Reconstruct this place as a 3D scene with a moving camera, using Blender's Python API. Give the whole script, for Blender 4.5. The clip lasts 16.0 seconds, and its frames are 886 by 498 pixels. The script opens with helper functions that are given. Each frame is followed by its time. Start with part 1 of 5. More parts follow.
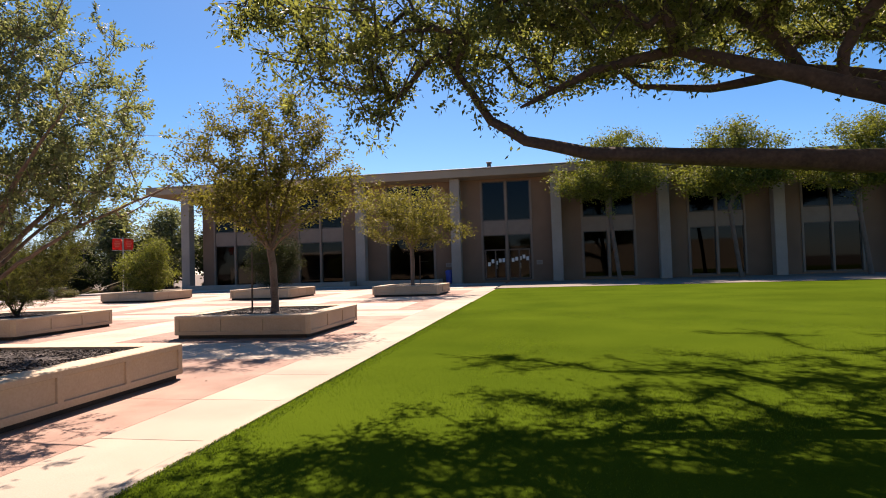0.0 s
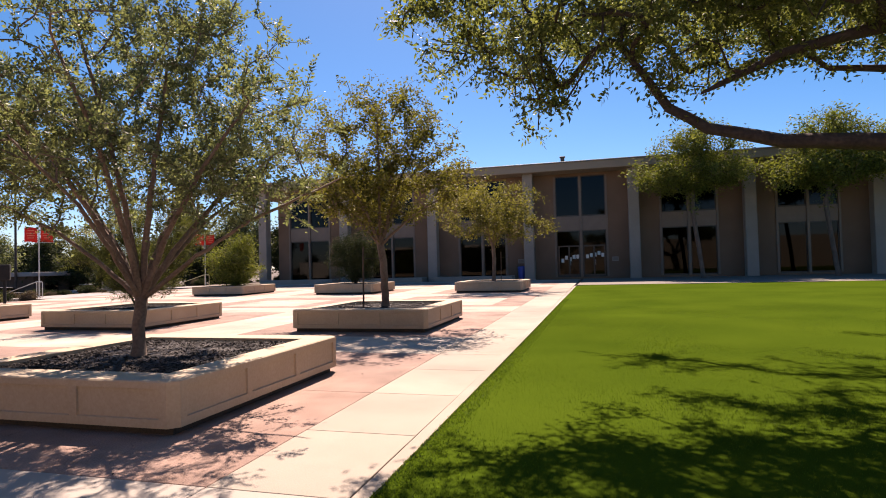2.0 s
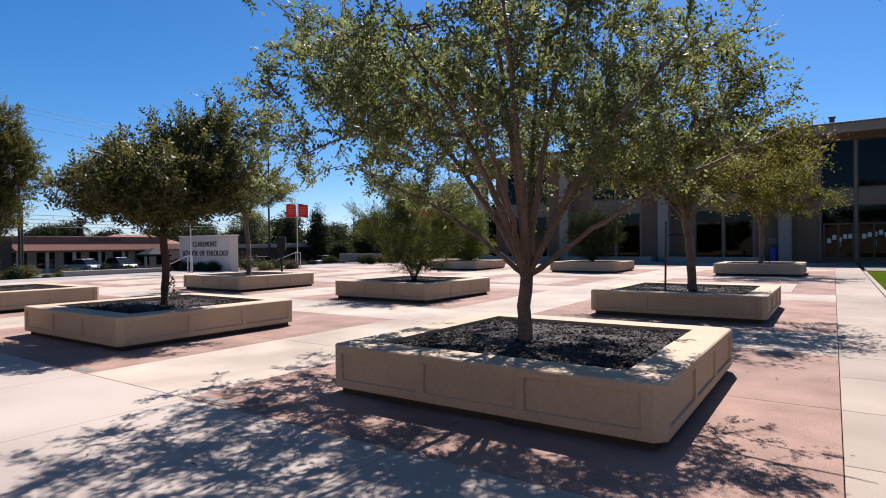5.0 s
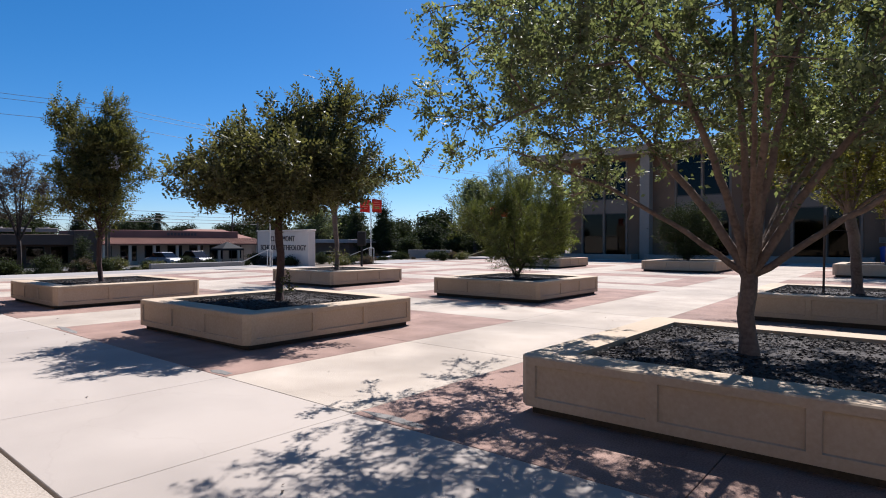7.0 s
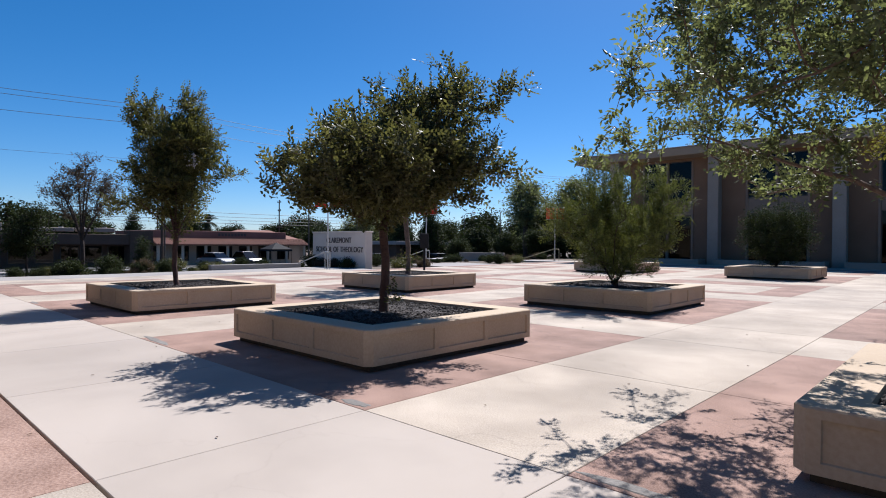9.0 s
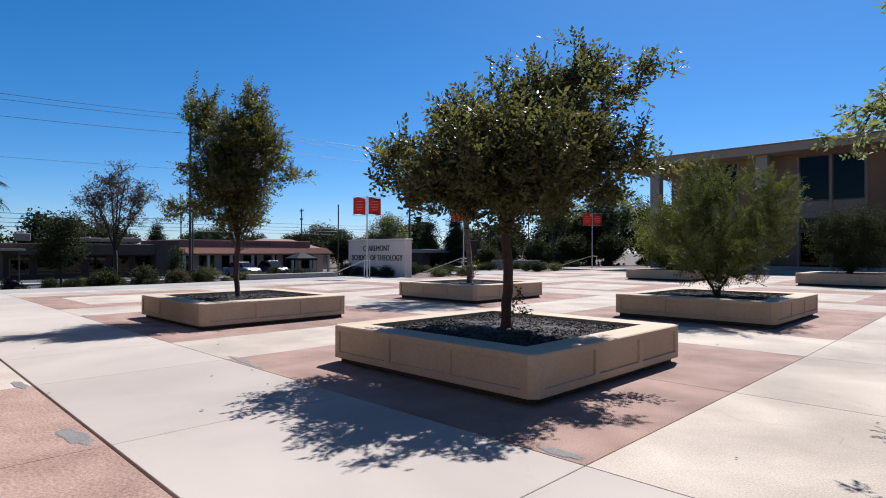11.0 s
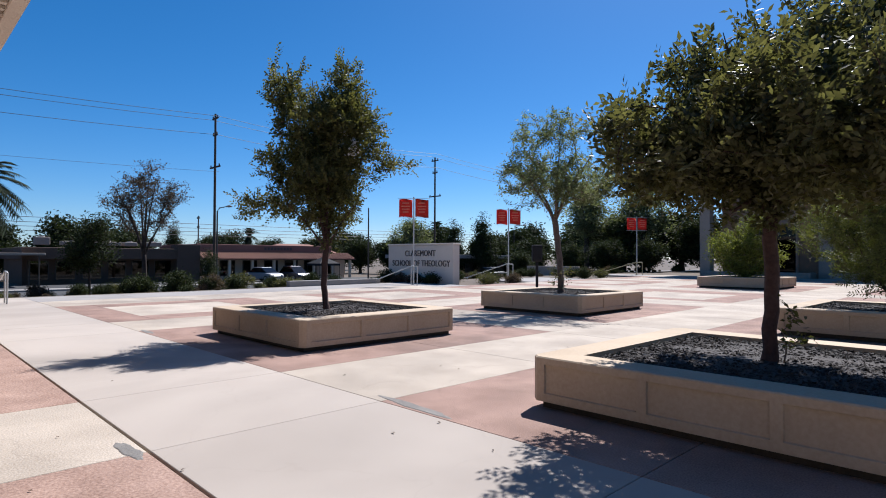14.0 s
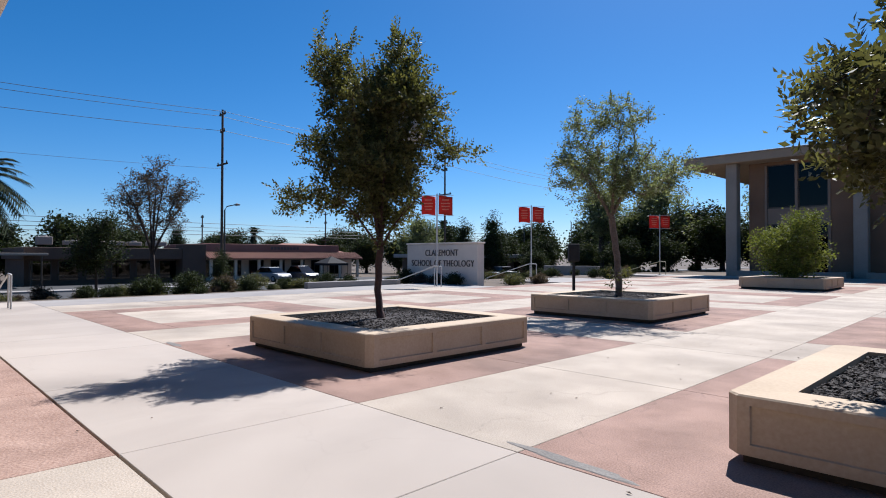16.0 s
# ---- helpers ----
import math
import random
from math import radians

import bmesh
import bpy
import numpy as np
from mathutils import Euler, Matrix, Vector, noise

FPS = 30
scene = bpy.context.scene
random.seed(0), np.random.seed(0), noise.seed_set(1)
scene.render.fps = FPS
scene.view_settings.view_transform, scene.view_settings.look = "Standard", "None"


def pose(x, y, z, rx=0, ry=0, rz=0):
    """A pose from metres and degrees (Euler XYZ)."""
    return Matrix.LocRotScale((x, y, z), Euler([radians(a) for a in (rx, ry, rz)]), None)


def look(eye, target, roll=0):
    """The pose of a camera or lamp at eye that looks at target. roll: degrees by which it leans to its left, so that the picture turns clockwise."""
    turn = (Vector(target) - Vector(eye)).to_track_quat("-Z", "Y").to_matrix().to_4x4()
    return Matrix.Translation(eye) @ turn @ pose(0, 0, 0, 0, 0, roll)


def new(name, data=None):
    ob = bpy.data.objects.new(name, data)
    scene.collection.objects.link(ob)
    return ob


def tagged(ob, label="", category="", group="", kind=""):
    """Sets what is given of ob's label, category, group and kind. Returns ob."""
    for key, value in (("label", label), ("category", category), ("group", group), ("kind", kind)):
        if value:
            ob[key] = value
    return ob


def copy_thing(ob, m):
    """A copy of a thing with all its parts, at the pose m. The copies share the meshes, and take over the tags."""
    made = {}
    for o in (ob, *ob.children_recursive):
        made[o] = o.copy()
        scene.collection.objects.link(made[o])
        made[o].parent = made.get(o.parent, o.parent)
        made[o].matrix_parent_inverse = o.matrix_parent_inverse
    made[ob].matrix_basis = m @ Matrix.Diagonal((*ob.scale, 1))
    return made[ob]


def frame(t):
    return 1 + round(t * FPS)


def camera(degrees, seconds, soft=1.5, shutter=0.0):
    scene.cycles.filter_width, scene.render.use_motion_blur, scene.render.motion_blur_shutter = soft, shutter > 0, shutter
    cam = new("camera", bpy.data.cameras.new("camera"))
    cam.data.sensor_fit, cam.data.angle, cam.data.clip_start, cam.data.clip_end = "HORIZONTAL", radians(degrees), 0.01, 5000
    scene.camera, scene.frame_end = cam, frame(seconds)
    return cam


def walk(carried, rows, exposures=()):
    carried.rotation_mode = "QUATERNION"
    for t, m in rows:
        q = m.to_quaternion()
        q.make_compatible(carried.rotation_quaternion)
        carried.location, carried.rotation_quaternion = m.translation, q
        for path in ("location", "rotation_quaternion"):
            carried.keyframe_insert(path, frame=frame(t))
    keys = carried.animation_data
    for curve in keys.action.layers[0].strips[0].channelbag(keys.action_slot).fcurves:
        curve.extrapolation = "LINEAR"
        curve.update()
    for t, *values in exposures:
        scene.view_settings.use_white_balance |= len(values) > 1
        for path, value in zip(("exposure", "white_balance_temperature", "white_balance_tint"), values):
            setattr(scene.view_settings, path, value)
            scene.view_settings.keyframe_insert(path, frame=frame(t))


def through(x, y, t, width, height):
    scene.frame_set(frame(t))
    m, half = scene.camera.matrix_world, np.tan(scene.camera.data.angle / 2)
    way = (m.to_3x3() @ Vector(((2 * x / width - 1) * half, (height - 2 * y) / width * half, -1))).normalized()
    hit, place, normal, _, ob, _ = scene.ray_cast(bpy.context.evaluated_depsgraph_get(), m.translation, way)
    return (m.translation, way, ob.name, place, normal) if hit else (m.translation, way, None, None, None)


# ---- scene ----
cam = camera(75.1, 16.0, soft=1.0)
PATH = [
    (0, (-0.454, 0.125, 1.423), (-0.808, 2.092, 1.485), -1.8),
    (0.5, (-0.689, 0.105, 1.427), (-1.092, 2.063, 1.495), -1.8),
    (1, (-1.076, 0.039, 1.44), (-1.514, 1.989, 1.506), -1.6),
    (1.5, (-1.431, 0.03, 1.415), (-1.915, 1.969, 1.477), -1.8),
    (2, (-1.827, 0.003, 1.434), (-2.362, 1.929, 1.489), -1.5),
    (2.5, (-2.289, 0.054, 1.421), (-2.883, 1.964, 1.473), -1.6),
    (3, (-2.664, 0.051, 1.422), (-3.428, 1.898, 1.46), -1.7),
    (3.5, (-3.074, 0.093, 1.448), (-4.017, 1.857, 1.466), -1.3),
    (4, (-3.552, 0.084, 1.436), (-4.574, 1.803, 1.447), -1.2),
    (4.2, (-3.743, 0.079, 1.47), (-4.787, 1.784, 1.474), -1.0),
    (6.3, (-5.463, 0.092, 1.428), (-6.691, 1.67, 1.408), -0.2),
    (6.5, (-5.596, 0.094, 1.423), (-6.84, 1.659, 1.401), -0.1),
    (7, (-6.052, 0.102, 1.42), (-7.329, 1.642, 1.397), -0.0),
    (7.5, (-6.529, 0.147, 1.42), (-7.829, 1.667, 1.394), 0.2),
    (8, (-7.009, 0.164, 1.433), (-8.327, 1.668, 1.407), 0.2),
    (8.5, (-7.44, 0.119, 1.467), (-8.781, 1.602, 1.445), 0.4),
    (9, (-7.752, 0.106, 1.46), (-9.126, 1.56, 1.443), 0.4),
    (11.5, (-10.152, -0.137, 1.417), (-11.566, 1.277, 1.43), 0.2),
    (12, (-10.601, -0.167, 1.422), (-12.021, 1.242, 1.437), 0.4),
    (12.5, (-11.12, -0.22, 1.423), (-12.538, 1.191, 1.444), 0.3),
    (13, (-11.636, -0.236, 1.441), (-13.056, 1.173, 1.463), 0.0),
    (13.5, (-12.166, -0.257, 1.406), (-13.589, 1.148, 1.431), 0.1),
    (14, (-12.628, -0.22, 1.399), (-14.056, 1.18, 1.43), 0.2),
    (14.5, (-13.042, -0.154, 1.439), (-14.476, 1.239, 1.465), 0.4),
    (15, (-13.505, -0.125, 1.428), (-14.942, 1.266, 1.459), 0.4),
    (15.5, (-13.962, -0.067, 1.431), (-15.398, 1.325, 1.462), 0.3),
    (16, (-14.438, -0.052, 1.425), (-15.867, 1.347, 1.453), 0.1),
]
walk(cam, [(t, look(eye, target, roll)) for t, eye, target, roll in PATH], [(0, 1.38, 7450, 26), (2, 1.3, 7300, 28), (3, 1.12, 6700, 27), (4, 0.96, 6350, 24), (6.5, 0.84, 5894, 17), (9, 0.74, 5740, 15), (16, 0.74, 5700, 14)])

# ---- world, sun, exposure ----
world = bpy.data.worlds.new("sky")
scene.world = world
world.use_nodes = True
wn = world.node_tree
sky = wn.nodes.new("ShaderNodeTexSky")
SUN_EL, SUN_AZ = 52.3, -16.0          # degrees; azimuth from +y towards +x
sky.sky_type, sky.sun_disc = "NISHITA", False
sky.sun_elevation, sky.sun_rotation = radians(SUN_EL), radians(SUN_AZ)
sky.altitude, sky.air_density, sky.dust_density, sky.ozone_density = 1200, 0.9, 0.9, 4.5
deep = wn.nodes.new("ShaderNodeHueSaturation")      # the clip's camera renders the sky a strong blue
deep.inputs["Hue"].default_value, deep.inputs["Saturation"].default_value = 0.494, 1.3
wn.links.new(sky.outputs[0], deep.inputs["Color"])
wn.links.new(deep.outputs[0], wn.nodes["Background"].inputs[0])
wn.nodes["Background"].inputs[1].default_value = 0.064
sun = new("sun", bpy.data.lights.new("sun", "SUN"))
sun.data.energy, sun.data.angle, sun.data.color = 5.0, radians(0.5), (1.0, 0.93, 0.82)
ce = math.cos(radians(SUN_EL))
SUN_WAY = Vector((ce * math.sin(radians(SUN_AZ)), ce * math.cos(radians(SUN_AZ)), math.sin(radians(SUN_EL))))
sun.matrix_world = look(SUN_WAY * 60, (0, 0, 0))


# ---- materials ----
def material(name, c1, c2, scale=3.0, fine=60.0, rough=0.85, bump=0.3, metal=0.0, stain=0.0, vary=0.0, island=0.0, coarse_bump=0.0, spec=0.5, crack=0.0):
    """Two colours mixed by coarse and fine noise in metres, with relief and optional dark stains and variation piece by piece."""
    m = bpy.data.materials.new(name)
    m.use_nodes = True
    t = m.node_tree
    n, lk = t.nodes, t.links
    b = n["Principled BSDF"]
    b.inputs["Roughness"].default_value, b.inputs["Metallic"].default_value = rough, metal
    b.inputs["Specular IOR Level"].default_value = spec
    geo = n.new("ShaderNodeNewGeometry")
    big, small = n.new("ShaderNodeTexNoise"), n.new("ShaderNodeTexNoise")
    big.inputs["Scale"].default_value, big.inputs["Detail"].default_value = scale, 6
    small.inputs["Scale"].default_value, small.inputs["Detail"].default_value = fine, 4
    for q in (big, small):
        lk.new(geo.outputs["Position"], q.inputs["Vector"])
    add = n.new("ShaderNodeMath")
    add.operation = "MULTIPLY_ADD"
    add.inputs[1].default_value = 0.55
    lk.new(small.outputs[0], add.inputs[0])
    half = n.new("ShaderNodeMath")
    half.operation = "MULTIPLY"
    half.inputs[1].default_value = 0.45
    lk.new(big.outputs[0], half.inputs[0])
    lk.new(half.outputs[0], add.inputs[2])
    ramp = n.new("ShaderNodeValToRGB")
    ramp.color_ramp.elements[0].position, ramp.color_ramp.elements[1].position = 0.34, 0.66
    ramp.color_ramp.elements[0].color, ramp.color_ramp.elements[1].color = (*c1, 1), (*c2, 1)
    lk.new(add.outputs[0], ramp.inputs[0])
    col = ramp.outputs[0]
    if stain:
        st = n.new("ShaderNodeTexNoise")
        st.inputs["Scale"].default_value, st.inputs["Detail"].default_value = scale * 0.35, 8
        st.inputs["Distortion"].default_value = 0.6
        lk.new(geo.outputs["Position"], st.inputs["Vector"])
        sr = n.new("ShaderNodeMapRange")
        sr.inputs[1].default_value, sr.inputs[2].default_value = 0.42, 0.75
        sr.inputs[3].default_value, sr.inputs[4].default_value = 1.0, 1.0 - stain
        lk.new(st.outputs[0], sr.inputs[0])
        mul = n.new("ShaderNodeVectorMath")
        mul.operation = "SCALE"
        lk.new(col, mul.inputs[0])
        lk.new(sr.outputs[0], mul.inputs["Scale"])
        col = mul.outputs[0]
    if crack:
        cv = n.new("ShaderNodeTexVoronoi")
        cv.feature = "DISTANCE_TO_EDGE"
        cv.inputs["Scale"].default_value = 0.42
        warp = n.new("ShaderNodeVectorMath")
        warp.operation = "MULTIPLY_ADD"
        warp.inputs[1].default_value = (0.9, 0.9, 0.0)
        wob = n.new("ShaderNodeTexNoise")
        wob.inputs["Scale"].default_value, wob.inputs["Detail"].default_value = 1.7, 6
        lk.new(geo.outputs["Position"], wob.inputs["Vector"])
        lk.new(wob.outputs["Color"], warp.inputs[0])
        lk.new(geo.outputs["Position"], warp.inputs[2])
        lk.new(warp.outputs[0], cv.inputs["Vector"])
        cr = n.new("ShaderNodeMapRange")
        cr.inputs[1].default_value, cr.inputs[2].default_value = 0.0, 0.005
        cr.inputs[3].default_value, cr.inputs[4].default_value = 1.0 - crack, 1.0
        lk.new(cv.outputs["Distance"], cr.inputs[0])
        cm = n.new("ShaderNodeVectorMath")
        cm.operation = "SCALE"
        lk.new(col, cm.inputs[0])
        lk.new(cr.outputs[0], cm.inputs["Scale"])
        col = cm.outputs[0]
    for amount, source in ((vary, "object"), (island, "island")):
        if amount:
            if source == "object":
                rnd = n.new("ShaderNodeObjectInfo").outputs["Random"]
            else:
                rnd = geo.outputs["Random Per Island"]
            vr = n.new("ShaderNodeMapRange")
            vr.inputs[3].default_value, vr.inputs[4].default_value = 1 - amount, 1 + amount
            lk.new(rnd, vr.inputs[0])
            mv = n.new("ShaderNodeVectorMath")
            mv.operation = "SCALE"
            lk.new(col, mv.inputs[0])
            lk.new(vr.outputs[0], mv.inputs["Scale"])
            col = mv.outputs[0]
    lk.new(col, b.inputs["Base Color"])
    if bump:
        bp = n.new("ShaderNodeBump")
        bp.inputs["Strength"].default_value, bp.inputs["Distance"].default_value = bump, 0.01
        lk.new(small.outputs[0], bp.inputs["Height"])
        if coarse_bump:
            b2 = n.new("ShaderNodeBump")
            b2.inputs["Strength"].default_value, b2.inputs["Distance"].default_value = coarse_bump, 0.05
            lk.new(big.outputs[0], b2.inputs["Height"])
            lk.new(b2.outputs[0], bp.inputs["Normal"])
        lk.new(bp.outputs[0], b.inputs["Normal"])
    return m


def leaf_material(name, c1, c2, gloss=0.45, through=0.45):
    """Leaves: each leaf its own shade, some light let through."""
    m = material(name, c1, c2, 1.3, 9.0, gloss + 0.15, 0.0, island=0.45, spec=0.2)
    t = m.node_tree
    b = t.nodes["Principled BSDF"]
    tr = t.nodes.new("ShaderNodeBsdfTranslucent")
    mix = t.nodes.new("ShaderNodeMixShader")
    mix.inputs[0].default_value = through
    src = b.inputs["Base Color"].links[0].from_socket
    up = t.nodes.new("ShaderNodeVectorMath")
    up.operation = "MULTIPLY"
    up.inputs[1].default_value = (1.65, 1.65, 0.85)
    t.links.new(src, up.inputs[0])
    t.links.new(up.outputs[0], tr.inputs[0])
    t.links.new(b.outputs[0], mix.inputs[1])
    t.links.new(tr.outputs[0], mix.inputs[2])
    t.links.new(mix.outputs[0], t.nodes["Material Output"].inputs[0])
    return m


M = {
    "white_slab": material("pale concrete", (0.285, 0.236, 0.182), (0.495, 0.422, 0.338), 1.1, 70, 0.9, 0.4, stain=0.32, vary=0.06, crack=0.16),
    "walk_slab": material("smooth pale concrete", (0.365, 0.312, 0.26), (0.412, 0.357, 0.302), 0.8, 140, 0.88, 0.06, stain=0.34, vary=0.04, crack=0.05),
    "red_slab": material("red tinted concrete", (0.160, 0.092, 0.066), (0.375, 0.245, 0.190), 1.6, 80, 0.92, 0.5, stain=0.36, vary=0.06, crack=0.22),
    "red_rough": material("salmon exposed aggregate", (0.205, 0.12, 0.0855), (0.422, 0.285, 0.219), 2.2, 42, 0.95, 0.8, stain=0.2, vary=0.05, crack=0.15),
    "joint": material("dark joint filler", (0.063, 0.0525, 0.0473), (0.147, 0.126, 0.105), 5, 60, 0.95, 0.4),
    "strip_slab": material("cream smooth concrete", (0.262, 0.215, 0.165), (0.352, 0.296, 0.236), 1.0, 90, 0.9, 0.15, stain=0.3, vary=0.05, crack=0.04),
    "mortar": material("grey repair mortar", (0.135, 0.125, 0.112), (0.235, 0.218, 0.195), 4, 60, 0.95, 0.4, stain=0.2),
    "soil": material("dry soil", (0.075, 0.055, 0.036), (0.135, 0.102, 0.072), 0.8, 20, 0.95, 0.6, stain=0.3, coarse_bump=0.6),
    "asphalt": material("asphalt", (0.0338, 0.0338, 0.0353), (0.0562, 0.0547, 0.0525), 0.6, 70, 0.9, 0.4, stain=0.2),
    "side_walk": material("grey concrete", (0.24, 0.222, 0.204), (0.312, 0.288, 0.264), 0.9, 40, 0.9, 0.2, stain=0.2),
    "lawn": material("mown grass", (0.030, 0.055, 0.0045), (0.058, 0.090, 0.0070), 0.45, 110, 0.95, 0.4, stain=0.2, coarse_bump=0.05, spec=0.0),
    "blade": leaf_material("grass blades", (0.034, 0.064, 0.005), (0.066, 0.105, 0.010), 0.6, 0.5),
    "planter": material("beige cast concrete", (0.408, 0.309, 0.204), (0.483, 0.381, 0.265), 1.6, 35, 0.85, 0.2, stain=0.16, vary=0.04),
    "plinth_shade": material("recessed base in shadow colour", (0.03, 0.026, 0.022), (0.06, 0.05, 0.042), 3, 40, 0.95, 0.3),
    "plinth": material("concrete darkened for shade", (0.13, 0.11, 0.09), (0.2, 0.17, 0.14), 3, 40, 0.95, 0.3),
    "mulch": material("dark bark chips", (0.0128, 0.0105, 0.009), (0.0495, 0.0398, 0.0345), 6, 50, 0.8, 0.5, island=0.6, spec=0.25),
    "bark_grey": material("grey-brown bark", (0.0888, 0.0575, 0.0406), (0.19, 0.134, 0.0997), 5, 30, 0.9, 0.7),
    "bark_dark": material("dark rough bark", (0.0238, 0.0168, 0.0133), (0.0644, 0.0462, 0.0364), 4, 22, 0.95, 1.0, coarse_bump=0.5),
    "bark_red": material("reddish-brown bark", (0.0377, 0.0182, 0.0143), (0.0845, 0.0455, 0.0358), 5, 26, 0.9, 0.8, coarse_bump=0.3),
    "brick": material("brown wall", (0.161, 0.0927, 0.0553), (0.225, 0.136, 0.085), 0.6, 30, 0.9, 0.3, stain=0.15),
    "column": material("grey cast concrete", (0.242, 0.204, 0.167), (0.314, 0.27, 0.226), 0.9, 30, 0.85, 0.15, stain=0.15),
    "fascia": material("beige stucco", (0.288, 0.228, 0.162), (0.342, 0.276, 0.198), 0.5, 40, 0.9, 0.15, stain=0.12),
    "roof_edge": material("brown painted fascia", (0.264, 0.204, 0.149), (0.323, 0.255, 0.187), 0.5, 40, 0.9, 0.15, stain=0.12),
    "lip": material("galvanised roof lip", (0.252, 0.258, 0.264), (0.33, 0.336, 0.342), 2, 40, 0.45, 0.05, metal=0.5),
    "tan": material("tan stucco", (0.46, 0.28, 0.15), (0.54, 0.34, 0.19), 0.7, 40, 0.9, 0.2, stain=0.1),
    "frame": material("dark bronze metal", (0.05, 0.04, 0.033), (0.075, 0.06, 0.05), 2, 40, 0.45, 0.05, metal=0.4),
    "light_frame": material("taupe metal", (0.162, 0.108, 0.0756), (0.209, 0.146, 0.105), 2, 40, 0.5, 0.05),
    "interior": material("plaster darkened as unlit", (0.10, 0.085, 0.075), (0.15, 0.13, 0.11), 0.7, 30, 0.9, 0.1),
    "steel": material("white painted steel", (0.446, 0.434, 0.409), (0.496, 0.484, 0.459), 3, 40, 0.4, 0.05),
    "black": material("black painted metal", (0.012, 0.012, 0.013), (0.022, 0.022, 0.024), 4, 60, 0.8, 0.1, spec=0.2),
    "banner": material("red banner cloth", (0.364, 0.0245, 0.0126), (0.462, 0.0385, 0.021), 3, 80, 0.75, 0.1),
    "banner_mark": material("pale red print", (0.525, 0.154, 0.091), (0.56, 0.189, 0.119), 5, 60, 0.75, 0.0),
    "sign": material("pale stone sign wall", (0.60, 0.53, 0.45), (0.72, 0.65, 0.56), 1.2, 45, 0.9, 0.25, stain=0.14),
    "letter": material("dark metal letters", (0.06, 0.045, 0.04), (0.09, 0.07, 0.06), 6, 40, 0.5, 0.0),
    "pole": material("weathered pole timber", (0.05, 0.035, 0.026), (0.10, 0.072, 0.055), 2, 25, 0.95, 0.6),
    "wire": material("black cable", (0.02, 0.02, 0.022), (0.035, 0.035, 0.038), 2, 20, 0.6, 0.0),
    "tile": material("terracotta roof tile", (0.168, 0.07, 0.0455), (0.238, 0.105, 0.07), 1.2, 20, 0.85, 0.3, island=0.2),
    "mall_dark": material("dark brown stucco", (0.070, 0.044, 0.031), (0.110, 0.070, 0.049), 0.6, 20, 0.9, 0.2),
    "mall_red": material("red-brown stucco", (0.20, 0.095, 0.07), (0.27, 0.13, 0.10), 0.6, 20, 0.9, 0.2),
    "mall_cream": material("cream stucco", (0.52, 0.42, 0.32), (0.60, 0.49, 0.38), 0.6, 20, 0.9, 0.2),
    "roofing": material("flat roofing", (0.25, 0.23, 0.21), (0.34, 0.31, 0.29), 0.7, 20, 0.9, 0.2),
    "rubber": material("tyre rubber", (0.012, 0.012, 0.012), (0.025, 0.025, 0.025), 8, 60, 0.8, 0.1),
    "car_silver": material("silver car paint", (0.195, 0.203, 0.217), (0.225, 0.232, 0.247), 2, 50, 0.5, 0.0, metal=0.1),
    "car_dark": material("dark car paint", (0.02, 0.022, 0.03), (0.03, 0.033, 0.042), 2, 50, 0.2, 0.0),
    "car_white": material("white car paint", (0.51, 0.51, 0.503), (0.555, 0.555, 0.547), 2, 50, 0.3, 0.0),
    "bin_blue": material("blue plastic", (0.02, 0.05, 0.26), (0.03, 0.07, 0.32), 4, 50, 0.5, 0.05),
    "paper": material("printed paper", (0.62, 0.60, 0.56), (0.72, 0.70, 0.66), 8, 50, 0.8, 0.0),
    "yellow": material("yellow painted steel", (0.325, 0.273, 0.143), (0.377, 0.319, 0.176), 5, 50, 0.5, 0.05),
    "leaf_light": leaf_material("grey-green leaves", (0.0664, 0.0826, 0.043), (0.16, 0.177, 0.106), 0.35, 0.45),
    "leaf_olive": leaf_material("olive leaves", (0.072, 0.072, 0.018), (0.149, 0.137, 0.0378)),
    "leaf_dark": leaf_material("dark green leaves", (0.0469, 0.0505, 0.0209), (0.118, 0.113, 0.0522), 0.28, 0.36),
    "leaf_upright": leaf_material("mid-green leaves", (0.0521, 0.0571, 0.0185), (0.122, 0.116, 0.042), 0.35, 0.36),
    "leaf_bush": leaf_material("needle-like bush leaves", (0.055, 0.070, 0.018), (0.125, 0.135, 0.040), 0.5, 0.22),
    "leaf_yellow": leaf_material("yellow-green leaves", (0.0797, 0.0985, 0.0187), (0.155, 0.169, 0.0394), 0.5, 0.35),
    "leaf_big": leaf_material("broad green leaves", (0.0552, 0.0672, 0.0226), (0.134, 0.145, 0.0566), 0.35, 0.58),
    "leaf_far": leaf_material("far foliage", (0.0165, 0.0255, 0.00975), (0.0435, 0.054, 0.018), 0.7, 0.15),
    "leaf_rust": leaf_material("dry russet leaves", (0.060, 0.044, 0.036), (0.112, 0.084, 0.068), 0.7, 0.25),
    "leaf_palm": leaf_material("palm fronds", (0.0112, 0.0176, 0.0072), (0.0288, 0.0368, 0.0144), 0.8, 0.06),
    "blossom": material("white blossom", (0.49, 0.476, 0.462), (0.56, 0.546, 0.532), 6, 40, 0.8, 0.0),
}


